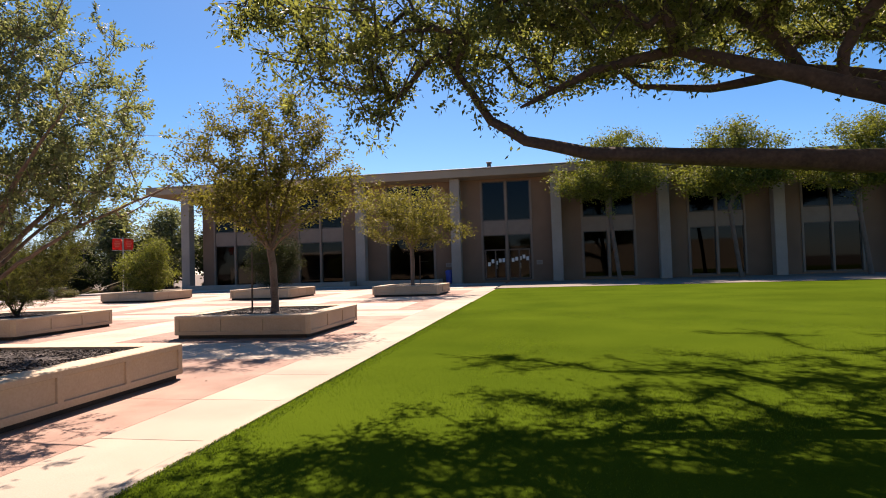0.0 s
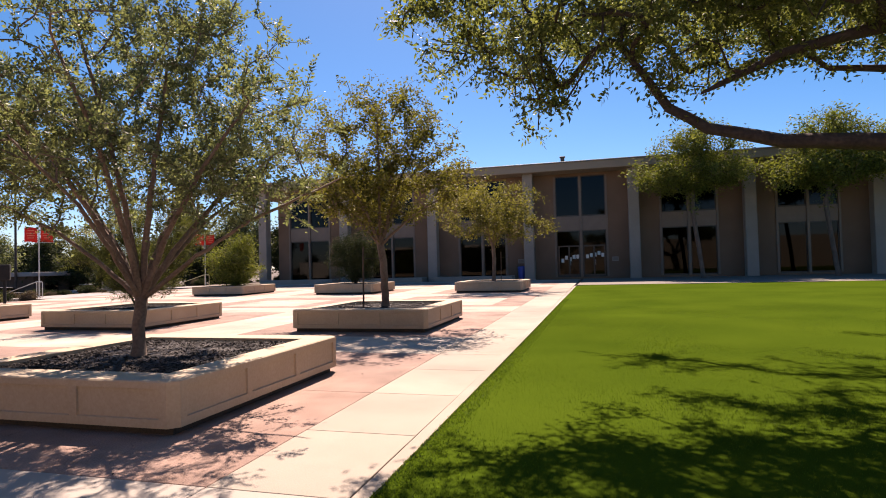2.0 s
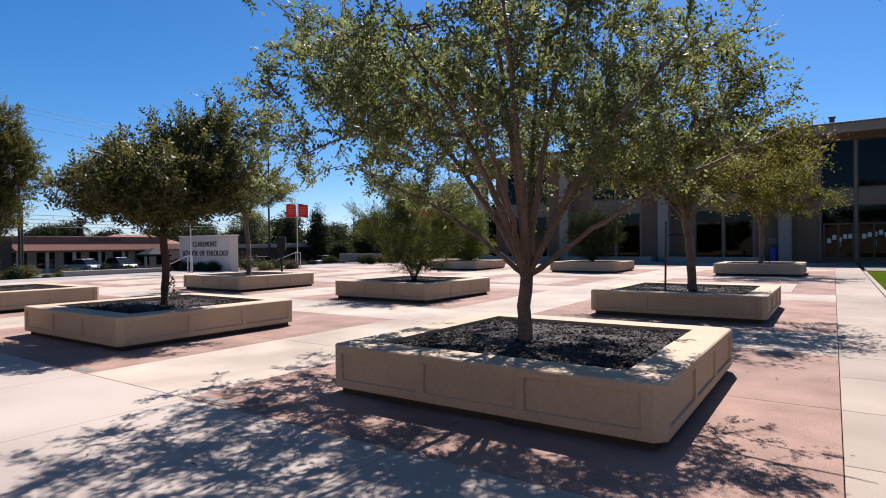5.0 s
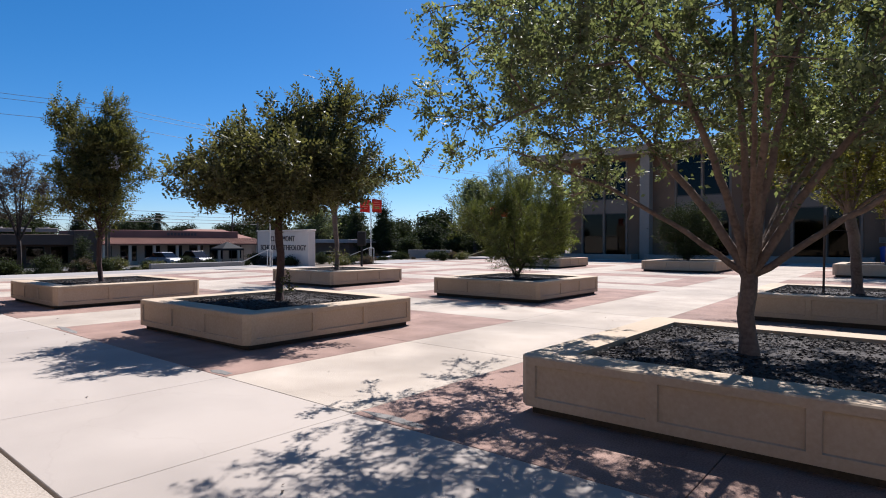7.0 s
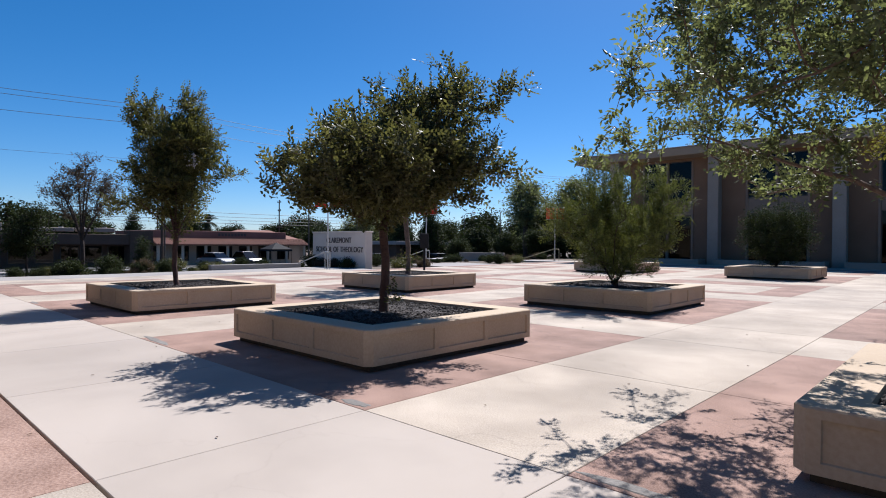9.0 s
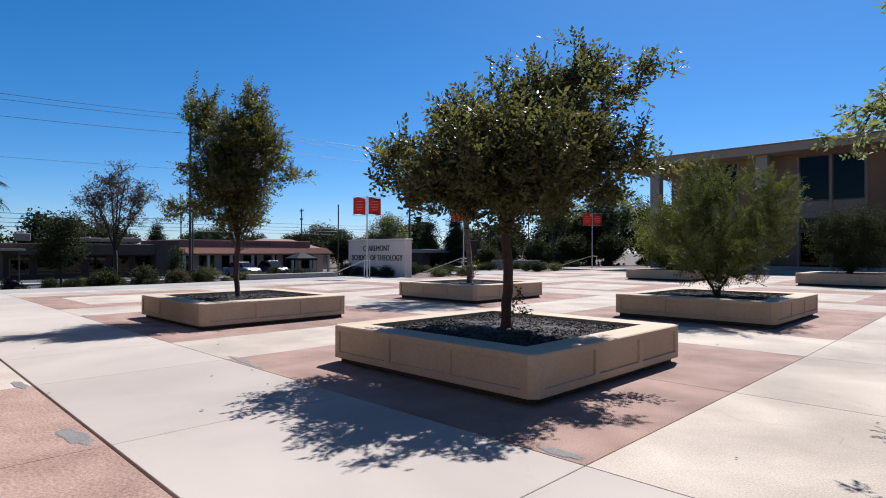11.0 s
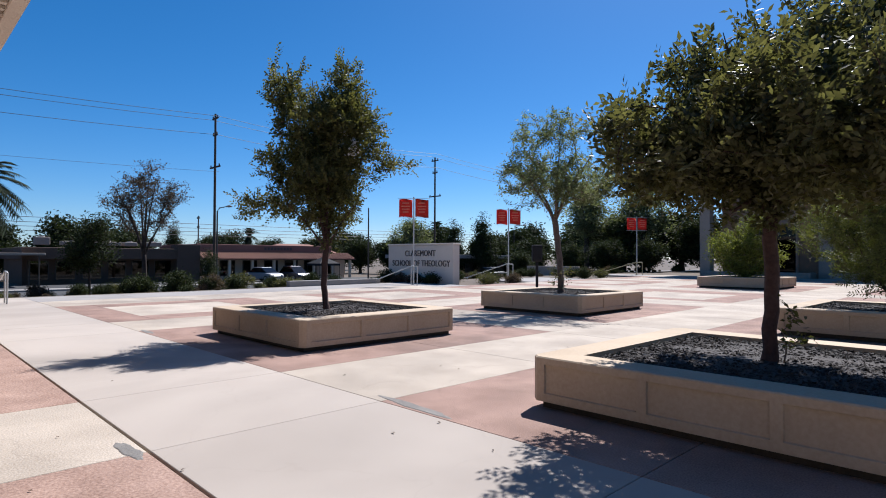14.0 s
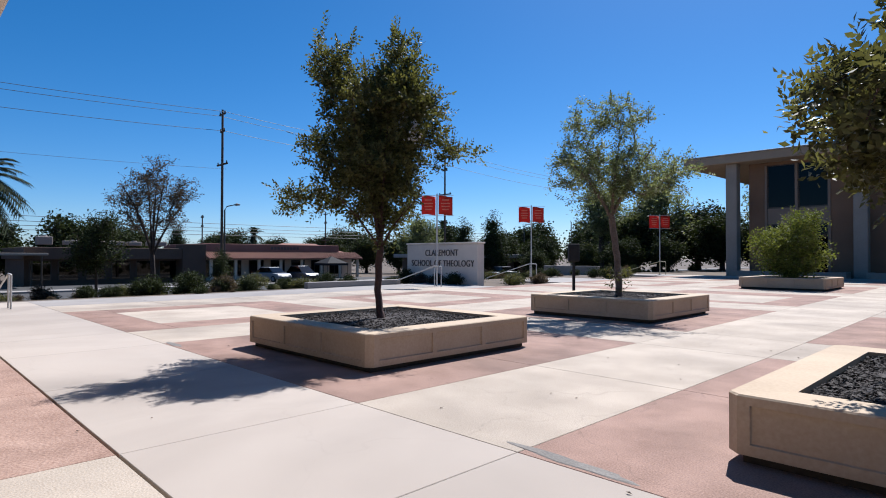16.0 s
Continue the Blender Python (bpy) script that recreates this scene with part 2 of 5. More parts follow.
def glass_material(name, tint, gloss):
    m = bpy.data.materials.new(name)
    m.use_nodes = True
    t = m.node_tree
    clear, shine, mix = (t.nodes.new(k) for k in ("ShaderNodeBsdfTransparent", "ShaderNodeBsdfGlossy", "ShaderNodeMixShader"))
    clear.inputs[0].default_value = (*tint, 1)
    shine.inputs["Roughness"].default_value = 0.03
    fr = t.nodes.new("ShaderNodeFresnel")
    fr.inputs[0].default_value = gloss
    t.links.new(fr.outputs[0], mix.inputs[0])
    t.links.new(clear.outputs[0], mix.inputs[1])
    t.links.new(shine.outputs[0], mix.inputs[2])
    t.links.new(mix.outputs[0], t.nodes["Material Output"].inputs[0])
    return m


M["glass"] = glass_material("dark tinted glass", (0.05, 0.05, 0.054), 1.28)
M["car_glass"] = glass_material("car glass", (0.10, 0.11, 0.12), 1.6)


# ---- mesh helpers ----
def empty(name, x=0.0, y=0.0, z=0.0, rz=0.0, **tags):
    ob = new(name)
    ob.empty_display_size = 0.2
    ob.matrix_world = pose(x, y, z, 0, 0, rz)
    return tagged(ob, **tags)


def mesh_of(name, bm, mat, smooth=False):
    me = bpy.data.meshes.new(name)
    bm.normal_update()
    bm.to_mesh(me)
    bm.free()
    me.materials.append(M[mat])
    if smooth:
        me.polygons.foreach_set("use_smooth", [True] * len(me.polygons))
    return me


def part(name, bm, mat, parent=None, label="", smooth=False):
    """Links a bmesh, given in its parent's space, as one mesh object."""
    ob = new(name, mesh_of(name, bm, mat, smooth) if isinstance(bm, bmesh.types.BMesh) else bm)
    if parent is not None:
        ob.parent = parent
    if label:
        tagged(ob, label)
    return ob


def raw(name, verts, faces, mat, parent=None, label="", smooth=False):
    me = bpy.data.meshes.new(name)
    me.from_pydata(verts, [], faces)
    me.materials.append(M[mat])
    if smooth:
        me.polygons.foreach_set("use_smooth", [True] * len(me.polygons))
    return part(name, me, mat, parent, label)


def block(bm, x0, x1, y0, y1, z0, z1, bevel=0.0, m=None):
    """Adds a box, bevelled where asked, to bm."""
    vs = [bm.verts.new((x, y, z)) for z in (z0, z1) for y in (y0, y1) for x in (x0, x1)]
    fs = [bm.faces.new([vs[i] for i in f]) for f in ((0, 2, 3, 1), (4, 5, 7, 6), (0, 1, 5, 4), (2, 6, 7, 3), (0, 4, 6, 2), (1, 3, 7, 5))]
    if m is not None:
        bmesh.ops.transform(bm, matrix=m, verts=vs)
    if bevel:
        es = list({e for f in fs for e in f.edges})
        bmesh.ops.bevel(bm, geom=es, offset=bevel, segments=1, affect="EDGES", profile=0.5)
    return bm


def box(x0, x1, y0, y1, z0, z1, bevel=0.0, m=None):
    return block(bmesh.new(), x0, x1, y0, y1, z0, z1, bevel, m)


def tube(path, radii, sides=8, cap=True, bm=None):
    """A tube round a line of points, with a radius at each."""
    bm = bm or bmesh.new()
    pts = [Vector(p) for p in path]
    rings = []
    for i, p in enumerate(pts):
        way = (pts[min(i + 1, len(pts) - 1)] - pts[max(i - 1, 0)]).normalized()
        side = way.cross(Vector((0, 0, 1)))
        if side.length < 0.2:
            side = way.cross(Vector((1, 0, 0)))
        side.normalize()
        up = side.cross(way)
        r = radii[i] if isinstance(radii, (list, tuple)) else radii
        rings.append([bm.verts.new(p + side * r * math.cos(a) + up * r * math.sin(a)) for a in (2 * math.pi * k / sides for k in range(sides))])
    for a, b in zip(rings, rings[1:]):
        for k in range(sides):
            bm.faces.new((a[k], a[(k + 1) % sides], b[(k + 1) % sides], b[k]))
    if cap:
        bm.faces.new(rings[0][::-1])
        bm.faces.new(rings[-1])
    return bm


def gz(y):
    """The plaza rises very gently towards the building."""
    return 0.006 * max(0.0, y - 9.0)


# ---- the ground, road and plaza ----
def ground_sheet():
    xs = [(-3000, -1.25), (-75.6, -1.25), (-64.4, -1.25), (-51.9, -1.25), (-51.0, -1.1), (-47, -0.75), (-43, -0.4), (-39, -0.12), (-37.0, -0.1), (-10, -0.12), (100, -0.12), (3000, -0.12)]
    ys = [-3000, -60, -20, 0, 9, 16, 24, 32, 42, 60, 120, 3000]
    verts = [(x, y, z + (gz(min(y, 45)) if x > -50 else 0)) for y in ys for x, z in xs]
    n = len(xs)
    faces = [(j * n + i, j * n + i + 1, (j + 1) * n + i + 1, (j + 1) * n + i) for j in range(len(ys) - 1) for i in range(n - 1)]
    return tagged(raw("ground", verts, faces, "soil"), "bare brown soil of the open ground around the plaza", "ground", kind="structure")


ground_sheet()
tagged(part("road", box(-64, -52.2, -400, 500, -1.3, -1.2), "asphalt"), "dark asphalt street below the plaza", "road", kind="structure")
tagged(part("parking_ground", box(-75.5, -65.6, -30, 120, -1.3, -1.19), "asphalt"), "asphalt parking strip in front of the shops", "road", kind="structure")
for kx in (-52.2, -65.6):
    tagged(part("pavement", box(kx, kx + 1.6, -400, 500, -1.35, -1.06, 0.02), "side_walk"), "grey concrete kerb and footway beside the street", "pavement", kind="structure")

LAWN_X, LAWN_Y0, LAWN_Y1 = -3.25, 1.2, 31.5


def lawn():
    xs = list(np.linspace(LAWN_X, 12, 52)) + list(np.linspace(13, 60, 36))
    ys = list(np.linspace(LAWN_Y0, 10, 40)) + list(np.linspace(10.6, LAWN_Y1, 42))
    verts, n = [], len(xs)
    for y in ys:
        for x in xs:
            edge = min(1.0, (x - LAWN_X) / 0.35)
            verts.append((x, y, gz(y) + 0.006 + 0.02 * edge + 0.018 * noise.noise((x * 0.6, y * 0.6, 3))))
    faces = [(j * n + i, j * n + i + 1, (j + 1) * n + i + 1, (j + 1) * n + i) for j in range(len(ys) - 1) for i in range(n - 1)]
    return tagged(raw("lawn", verts, faces, "lawn", smooth=True), "bright green mown lawn with low bumps", "lawn", kind="structure")


lawn()


def grass_blades(count):
    """Short blades, densest where the lawn is walked past and along its edge."""
    rng = np.random.default_rng(5)
    a = rng.random(count)
    x = np.where(a < 0.05, LAWN_X + rng.random(count) ** 2 * 0.2, LAWN_X + rng.random(count) * 11)
    y = np.where(a < 0.05, LAWN_Y0 + rng.random(count) ** 1.5 * 20, LAWN_Y0 + 0.6 + rng.random(count) ** 2.0 * 16)
    z = 0.02 + 0.006 * np.maximum(0, y - 9)
    h = 0.008 + 0.014 * rng.random(count)
    t = rng.random(count) * 2 * np.pi
    w = 0.0025 + 0.003 * rng.random(count)
    lean = 0.02 * rng.random(count)
    l2 = rng.random(count) * 2 * np.pi
    v = np.empty((count, 3, 3))
    v[:, 0] = np.stack([x - w * np.cos(t), y - w * np.sin(t), z], 1)
    v[:, 1] = np.stack([x + w * np.cos(t), y + w * np.sin(t), z], 1)
    v[:, 2] = np.stack([x + lean * np.cos(l2), y + lean * np.sin(l2), z + h], 1)
    me = bpy.data.meshes.new("grass")
    me.from_pydata(v.reshape(-1, 3).tolist(), [], np.arange(count * 3).reshape(-1, 3).tolist())
    me.materials.append(M["blade"])
    return tagged(new("grass", me), "short bright green grass blades on the lawn", "grass", kind="stuff")


grass_blades(240000)

# paving cells: (from, to, tint) across x and along y
X_CELLS = [(-36.6, -34.0, "g"), (-34.0, -31.7, "w"), (-31.7, -26.35, "r"), (-26.35, -24.4, "w"), (-24.4, -19.05, "r"), (-19.05, -17.08, "w"), (-17.08, -11.7, "r"), (-11.7, -9.68, "w"), (-9.68, -4.42, "r"), (-4.42, -3.4, "w")]
Y_CELLS = [(1.2, 3.3, "f"), (3.3, 8.98, "r"), (8.98, 10.95, "w"), (10.95, 16.5, "r"), (16.5, 18.3, "w"), (18.3, 23.8, "r"), (23.8, 25.6, "w"), (25.6, 31.1, "r"), (31.1, 32.9, "w"), (32.9, 38.2, "r"), (38.2, 40.9, "w")]
pavement = tagged(part("pavement", box(-31.72, LAWN_X - 0.02, -6, 41.0, -0.5, -0.06), "joint"), "plaza paving of pale and red concrete squares", "pavement", kind="structure")
SLABS = []


def slab(x0, x1, y0, y1, mat, gap=0.0032):
    """One slab with a worn, slightly bevelled edge, tilted with the plaza's fall."""
    bm = box(x0 + gap, x1 - gap, y0 + gap, y1 - gap, -0.12, 0.0)
    top = [e for e in bm.edges if all(v.co.z > -0.01 for v in e.verts)]
    bmesh.ops.bevel(bm, geom=top, offset=0.004, segments=1, affect="EDGES")
    for v in bm.verts:
        v.co.z += gz(v.co.y)
    SLABS.append((bm, mat))


def halves(a, b, cut):
    """The long sides of a cell are jointed at their middle."""
    return [a, (a + b) / 2, b] if cut else [a, b]


BARE_ROWS = {18.3: 20.6, 32.9: 35.3}      # rows of cells with no planters, and their middles
for xa, xb, xt in X_CELLS:
    for ya, yb, yt in Y_CELLS:
        if xb < -31 and ya > 18:            # the planting bed and steps begin here
            if ya == 18.3:
                slab(xa, xb, 18.3, 20.3, "side_walk")
            elif xt == "w" and ya in (25.6, 38.2):
                slab(xa - 1.6, xb, ya, yb, "side_walk")
            continue
        if yt == "f":
            tint = "walk_slab"
        elif xt == "g":
            tint = "side_walk"
        elif xt == "r" and yt == "r":
            tint = "red_slab"
        else:
            tint = "strip_slab" if xb == -3.4 else "white_slab"
        if xb == -3.4 and yt == "r":        # the strip along the lawn has shorter slabs
            cuts_y = [ya, ya + 1.35, (ya + yb) / 2, yb - 1.35, yb]
        else:
            cuts_y = halves(ya, yb, yt == "r")
        if tint == "red_slab" and (xa < -31 or round(ya, 1) in BARE_ROWS):
            cx, cy = (xa + xb) / 2, BARE_ROWS.get(round(ya, 1), (ya + yb) / 2 - 0.3)
            slab(cx - 1.6, cx + 1.6, cy - 1.6, cy + 1.6, "white_slab")
            for a, b, c, d in ((xa, xb, ya, cy - 1.6), (xa, xb, cy + 1.6, yb), (xa, cx - 1.6, cy - 1.6, cy + 1.6), (cx + 1.6, xb, cy - 1.6, cy + 1.6)):
                slab(a, b, c, d, tint)
            continue
        for c, d in zip(cuts_y, cuts_y[1:]):
            cuts_x = halves(xa, xb, xt == "r")
            for a, b in zip(cuts_x, cuts_x[1:]):
                slab(a, b, c, d, tint)
for xa, xb, xt in X_CELLS[1:-1] + [(-4.42, -2.5, "w"), (-2.5, 2.86, "r"), (2.86, 4.85, "w"), (4.85, 10.2, "r"), (10.2, 16, "w")]:
    cuts_x = halves(xa, xb, xt == "r")
    for a, b in zip(cuts_x, cuts_x[1:]):
        slab(a, b, -4.2, 1.182, "red_rough" if xt == "r" else "white_slab")
slab(-3.38, -3.26, 1.2, 31.5, "strip_slab", 0.0)

# forecourt between lawn and building; its colour is darkened to stand for shade
tagged(part("forecourt", box(LAWN_X + 0.02, 60, LAWN_Y1, 42.9, -0.1, gz(37) + 0.01), "plinth"), "bare strip coloured dark for the building's shade", "ground", kind="structure")


# ---- the two-storey building ----
COLS = [-28.85 + 7.29 * i for i in range(11)]
WALL_Y, BASE, SOFFIT, ROOF = 43.0, 0.2, 7.85, 8.4
UP0, UP1, LO0, LO1, HALF = 4.72, 7.66, 0.32, 3.68, 1.83


def south_wall():
    bm = bmesh.new()
    for i, (a, b) in enumerate(zip(COLS, COLS[1:])):
        c = (a + b) / 2
        x0 = -28.1 if i == 0 else a
        block(bm, x0, c - HALF, WALL_Y, WALL_Y + 0.35, -0.1, SOFFIT)
        block(bm, c + HALF, b, WALL_Y, WALL_Y + 0.35, -0.1, SOFFIT)
        block(bm, c - HALF, c + HALF, WALL_Y, WALL_Y + 0.35, UP1, SOFFIT)
        block(bm, c - HALF, c + HALF, WALL_Y, WALL_Y + 0.35, -0.1, LO0)
    return tagged(part("wall_south", bm, "brick"), "brown wall in deep shade between tall windows", "wall", kind="structure")


south_wall()
tagged(part("wall_west", box(-28.1, -27.75, WALL_Y + 0.35, 66, -0.1, SOFFIT), "tan"), "tan end wall under the roof's overhang", "wall", kind="structure")
tagged(part("wall_north", box(-28.1, 44.05, 66, 66.3, -0.1, SOFFIT), "brick"), "plain brown rear wall of the building", "wall", kind="structure")
tagged(part("wall_east", box(43.7, 44.05, WALL_Y + 0.35, 66, -0.1, SOFFIT), "brick"), "plain brown end wall of the building", "wall", kind="structure")
# room surfaces get a dark colour that stands for the lack of light inside
tagged(part("wall_inside", box(-27.75, 43.7, 52, 52.2, 0.2, SOFFIT), "interior"), "plaster wall inside the rooms, coloured dark as if unlit", "wall", kind="structure")
tagged(part("floor_inside", box(-27.75, 43.7, WALL_Y + 0.35, 52, 0.1, 0.3), "interior"), "ground floor inside the building, coloured dark as if unlit", "floor", kind="structure")
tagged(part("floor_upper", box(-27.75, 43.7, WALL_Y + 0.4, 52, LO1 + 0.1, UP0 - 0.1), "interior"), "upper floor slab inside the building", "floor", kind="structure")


def roof():
    bm = box(-31.9, 47, 41.2, 67, SOFFIT, ROOF, 0.02)
    ob = tagged(part("roof", bm, "roof_edge"), "flat overhanging light brown roof slab with a thin metal lip", "roof", kind="structure")
    part("lip", box(-32.0, 47.1, 41.1, 67.1, ROOF, ROOF + 0.07, 0.015), "lip", ob, "thin galvanised metal lip")
    return ob


roof()
vent = empty("roof_vent", -4.52, 43.5, ROOF + 0.07, label="small dark vent box on the flat roof", category="vent")
part("body", box(-0.14, 0.14, -0.14, 0.14, 0, 0.66, 0.02), "frame", vent)
part("cap", box(-0.2, 0.2, -0.2, 0.2, 0.66, 0.76, 0.02), "frame", vent)


def column():
    e = empty("column", COLS[0], 42.05, BASE - 0.15, label="tall grey cast concrete column carrying the roof", category="column", group="columns along the front", kind="structure")
    part("shaft", box(-0.36, 0.36, -0.3, 0.42, 0.0, SOFFIT - BASE + 0.15, 0.03), "column", e)
    part("foot", box(-0.40, 0.40, -0.34, 0.46, 0.0, 0.14, 0.02), "column", e)
    return e


col = column()
for cx in COLS[1:]:
    copy_thing(col, pose(cx, 42.05, BASE - 0.15))


def window():
    """Upper and lower glazing of a bay, with the taupe band between."""
    e = empty("window_1", 0, WALL_Y, 0, label="tall two-storey window bay with dark glass and a taupe band", category="window", group="window bays", kind="structure")
    for side in (-1, 1):
        part("jamb", box(side * HALF - 0.07, side * HALF + 0.07, -0.06, 0.3, LO0, UP1, 0.01), "light_frame", e)
    part("spandrel", box(-HALF + 0.07, HALF - 0.07, 0.02, 0.28, LO1, UP0, 0.01), "light_frame", e)
    part("mullion", box(-0.08, 0.08, -0.09, 0.22, LO0, UP1, 0.012), "light_frame", e)
    for z0, z1 in ((LO0, LO1), (UP0, UP1)):
        for side in (-1, 1):
            a, b = sorted((side * 0.08, side * (HALF - 0.07)))
            f = bmesh.new()
            block(f, a, b, 0.05, 0.15, z0, z0 + 0.09)
            block(f, a, b, 0.05, 0.15, z1 - 0.07, z1)
            block(f, a, a + 0.06, 0.05, 0.15, z0 + 0.09, z1 - 0.07)
            block(f, b - 0.06, b, 0.05, 0.15, z0 + 0.09, z1 - 0.07)
            fr = part("window_frame", f, "frame", e)
            part("pane", box(a + 0.06, b - 0.06, 0.09, 0.105, z0 + 0.09, z1 - 0.07), "glass", fr)
    return e


bays = [(a + b) / 2 for a, b in zip(COLS, COLS[1:])]
win = window()
win.matrix_world = pose(bays[0], WALL_Y, 0)
for cx in bays[1:]:
    copy_thing(win, pose(cx, WALL_Y, 0))


def glass_doors(cx):
    e = empty("door_1", cx, WALL_Y, BASE, label="closed pair of glazed entrance doors with notices on the glass", category="door", kind="structure")
    for side in (-1, 1):
        a, b = sorted((side * 0.1, side * 1.66))
        f = bmesh.new()
        for u, w in ((a, a + 0.09), (b - 0.09, b), ((a + b) / 2 - 0.05, (a + b) / 2 + 0.05)):
            block(f, u, w, -0.03, 0.04, 0.12, 2.3)
        block(f, a, b, -0.034, 0.044, 2.3, 2.4)
        block(f, a, b, -0.034, 0.044, 0.1, 0.3)
        leaf = part("door_leaf", f, "frame", e)
        part("door_handle", tube([((a + b) / 2 + 0.09, -0.07, 0.95), ((a + b) / 2 + 0.09, -0.09, 1.0), ((a + b) / 2 + 0.09, -0.09, 1.3), ((a + b) / 2 + 0.09, -0.07, 1.35)], 0.014), "steel", leaf)
        rng = random.Random(4 + side)
        for k in range(5):
            px, pz = a + 0.2 + 0.27 * k, 1.0 + rng.random() * 0.7
            part("notice", box(px, px + 0.2, 0.045, 0.05, pz, pz + 0.28), "paper", leaf, "sheet of white paper behind the glass")
    return e


glass_doors(bays[3])
bin_ = empty("recycling_bin", -7.6, 42.2, gz(42) + 0.01, label="blue plastic recycling bin by the entrance wall", category="bin")
part("body", tube([(0, 0, 0), (0, 0, 0.85)], [0.24, 0.3], 14), "bin_blue", bin_)
part("lid", tube([(0, 0, 0.85), (0, 0, 0.9), (0, 0, 0.98)], [0.32, 0.32, 0.18], 14), "bin_blue", bin_)


def bed_wall(x0, x1):
    e = empty("planting_bed", (x0 + x1) / 2, 41.1, gz(41), label="low grey concrete bed wall along the building", category="planter", group="beds along the front", kind="structure")
    h = (x1 - x0) / 2
    part("wall", box(-h, h, -0.5, -0.25, -0.2, 0.36, 0.015), "column", e)
    part("soil", box(-h, h, -0.25, 0.9, -0.2, 0.3), "mulch", e)
    for s in (-1, 1):
        part("end_wall", box(s * (h + 0.11) - 0.11, s * (h + 0.11) + 0.11, -0.5, 0.9, -0.2, 0.36, 0.015), "column", e)
    return e


for x0, x1 in ((-28.2, -22.3), (-20.9, -15.0), (-13.6, -8.3)):
    bed_wall(x0, x1)


# ---- planters ----
SIZE, PH, RIM = 3.2, 0.485, 0.36


def planter_side():
    """A mitred side with three shallow panels let into its outer face (towards -y)."""
    h, hi = SIZE / 2, SIZE / 2 - RIM
    c = 0.08
    xs = [-h + c, -1.44, -0.53, -0.45, 0.45, 0.53, 1.44, h - c]
    zs = [0.075, 0.15, 0.415, PH - 0.012]
    bm = bmesh.new()
    grid = [[bm.verts.new((x, -h, z)) for x in xs] for z in zs]
    for j in range(3):
        for i in range(7):
            q = [grid[j][i], grid[j][i + 1], grid[j + 1][i + 1], grid[j + 1][i]]
            if j == 1 and i in (1, 3, 5):
                ins = [bm.verts.new((v.co.x + sx * 0.006, -h + 0.022, v.co.z + sz * 0.006)) for v, sx, sz in zip(q, (1, -1, -1, 1), (1, 1, -1, -1))]
                bm.faces.new(ins)
                for k in range(4):
                    bm.faces.new((q[k], q[(k + 1) % 4], ins[(k + 1) % 4], ins[k]))
            else:
                bm.faces.new(q)
    top = [bm.verts.new(p) for p in ((-h + c + 0.012, -h + 0.012, PH), (h - c - 0.012, -h + 0.012, PH), (h - c / 2 - 0.008, -h + c / 2 + 0.008, PH), (hi, -hi, PH), (-hi, -hi, PH), (-h + c / 2 + 0.008, -h + c / 2 + 0.008, PH))]
    bm.faces.new(top)
    a, b = grid[3], grid[0]
    bm.faces.new(a + [top[1], top[0]])
    # half chamfers at the two ends
    for s, g_top, g_bot, t0, t1 in ((1, a[-1], b[-1], top[1], top[2]), (-1, a[0], b[0], top[0], top[5])):
        e1 = bm.verts.new((s * (h - c / 2), -h + c / 2, PH - 0.012))
        e0 = bm.verts.new((s * (h - c / 2), -h + c / 2, zs[0]))
        col_top, col_bot = g_top, g_bot
        mids = [grid[2][-1 if s > 0 else 0], grid[1][-1 if s > 0 else 0]]
        f = [col_bot, e0, e1, col_top] + mids
        bm.faces.new(f if s > 0 else f[::-1])
        f = [col_top, e1, t1, t0]
        bm.faces.new(f if s > 0 else f[::-1])
    lo = [bm.verts.new((-hi, -hi, 0.075)), bm.verts.new((hi, -hi, 0.075))]
    bm.faces.new((top[3], lo[1], lo[0], top[4]))
    u = [bm.verts.new((-h + c, -h, 0.075)), bm.verts.new((h - c, -h, 0.075)), bm.verts.new((hi, -hi, 0.075)), bm.verts.new((-hi, -hi, 0.075))]
    bm.faces.new(u[::-1])
    bmesh.ops.recalc_face_normals(bm, faces=bm.faces)
    return mesh_of("side", bm, "planter")


def chips(half, count, seed):
    """Loose bark chips lying on a bed."""
    rng = np.random.default_rng(seed)
    p = np.stack([rng.uniform(-half, half, count), rng.uniform(-half, half, count), rng.uniform(0.0, 0.018, count)], 1)
    s = rng.uniform(0.008, 0.022, count)[:, None, None]
    v = rng.normal(0, 1, (count, 4, 3)) * np.array([1, 1, 0.45])
    v = p[:, None, :] + v * s * 0.8
    v[:, :, 2] = np.maximum(v[:, :, 2], -0.03)
    f = np.arange(count)[:, None, None] * 4 + np.array([[0, 1, 2], [0, 2, 3], [0, 3, 1], [1, 3, 2]])[None]
    me = bpy.data.meshes.new("bark_litter")
    me.from_pydata(v.reshape(-1, 3).tolist(), [], f.reshape(-1, 3).tolist())
    me.materials.append(M["mulch"])
    return me


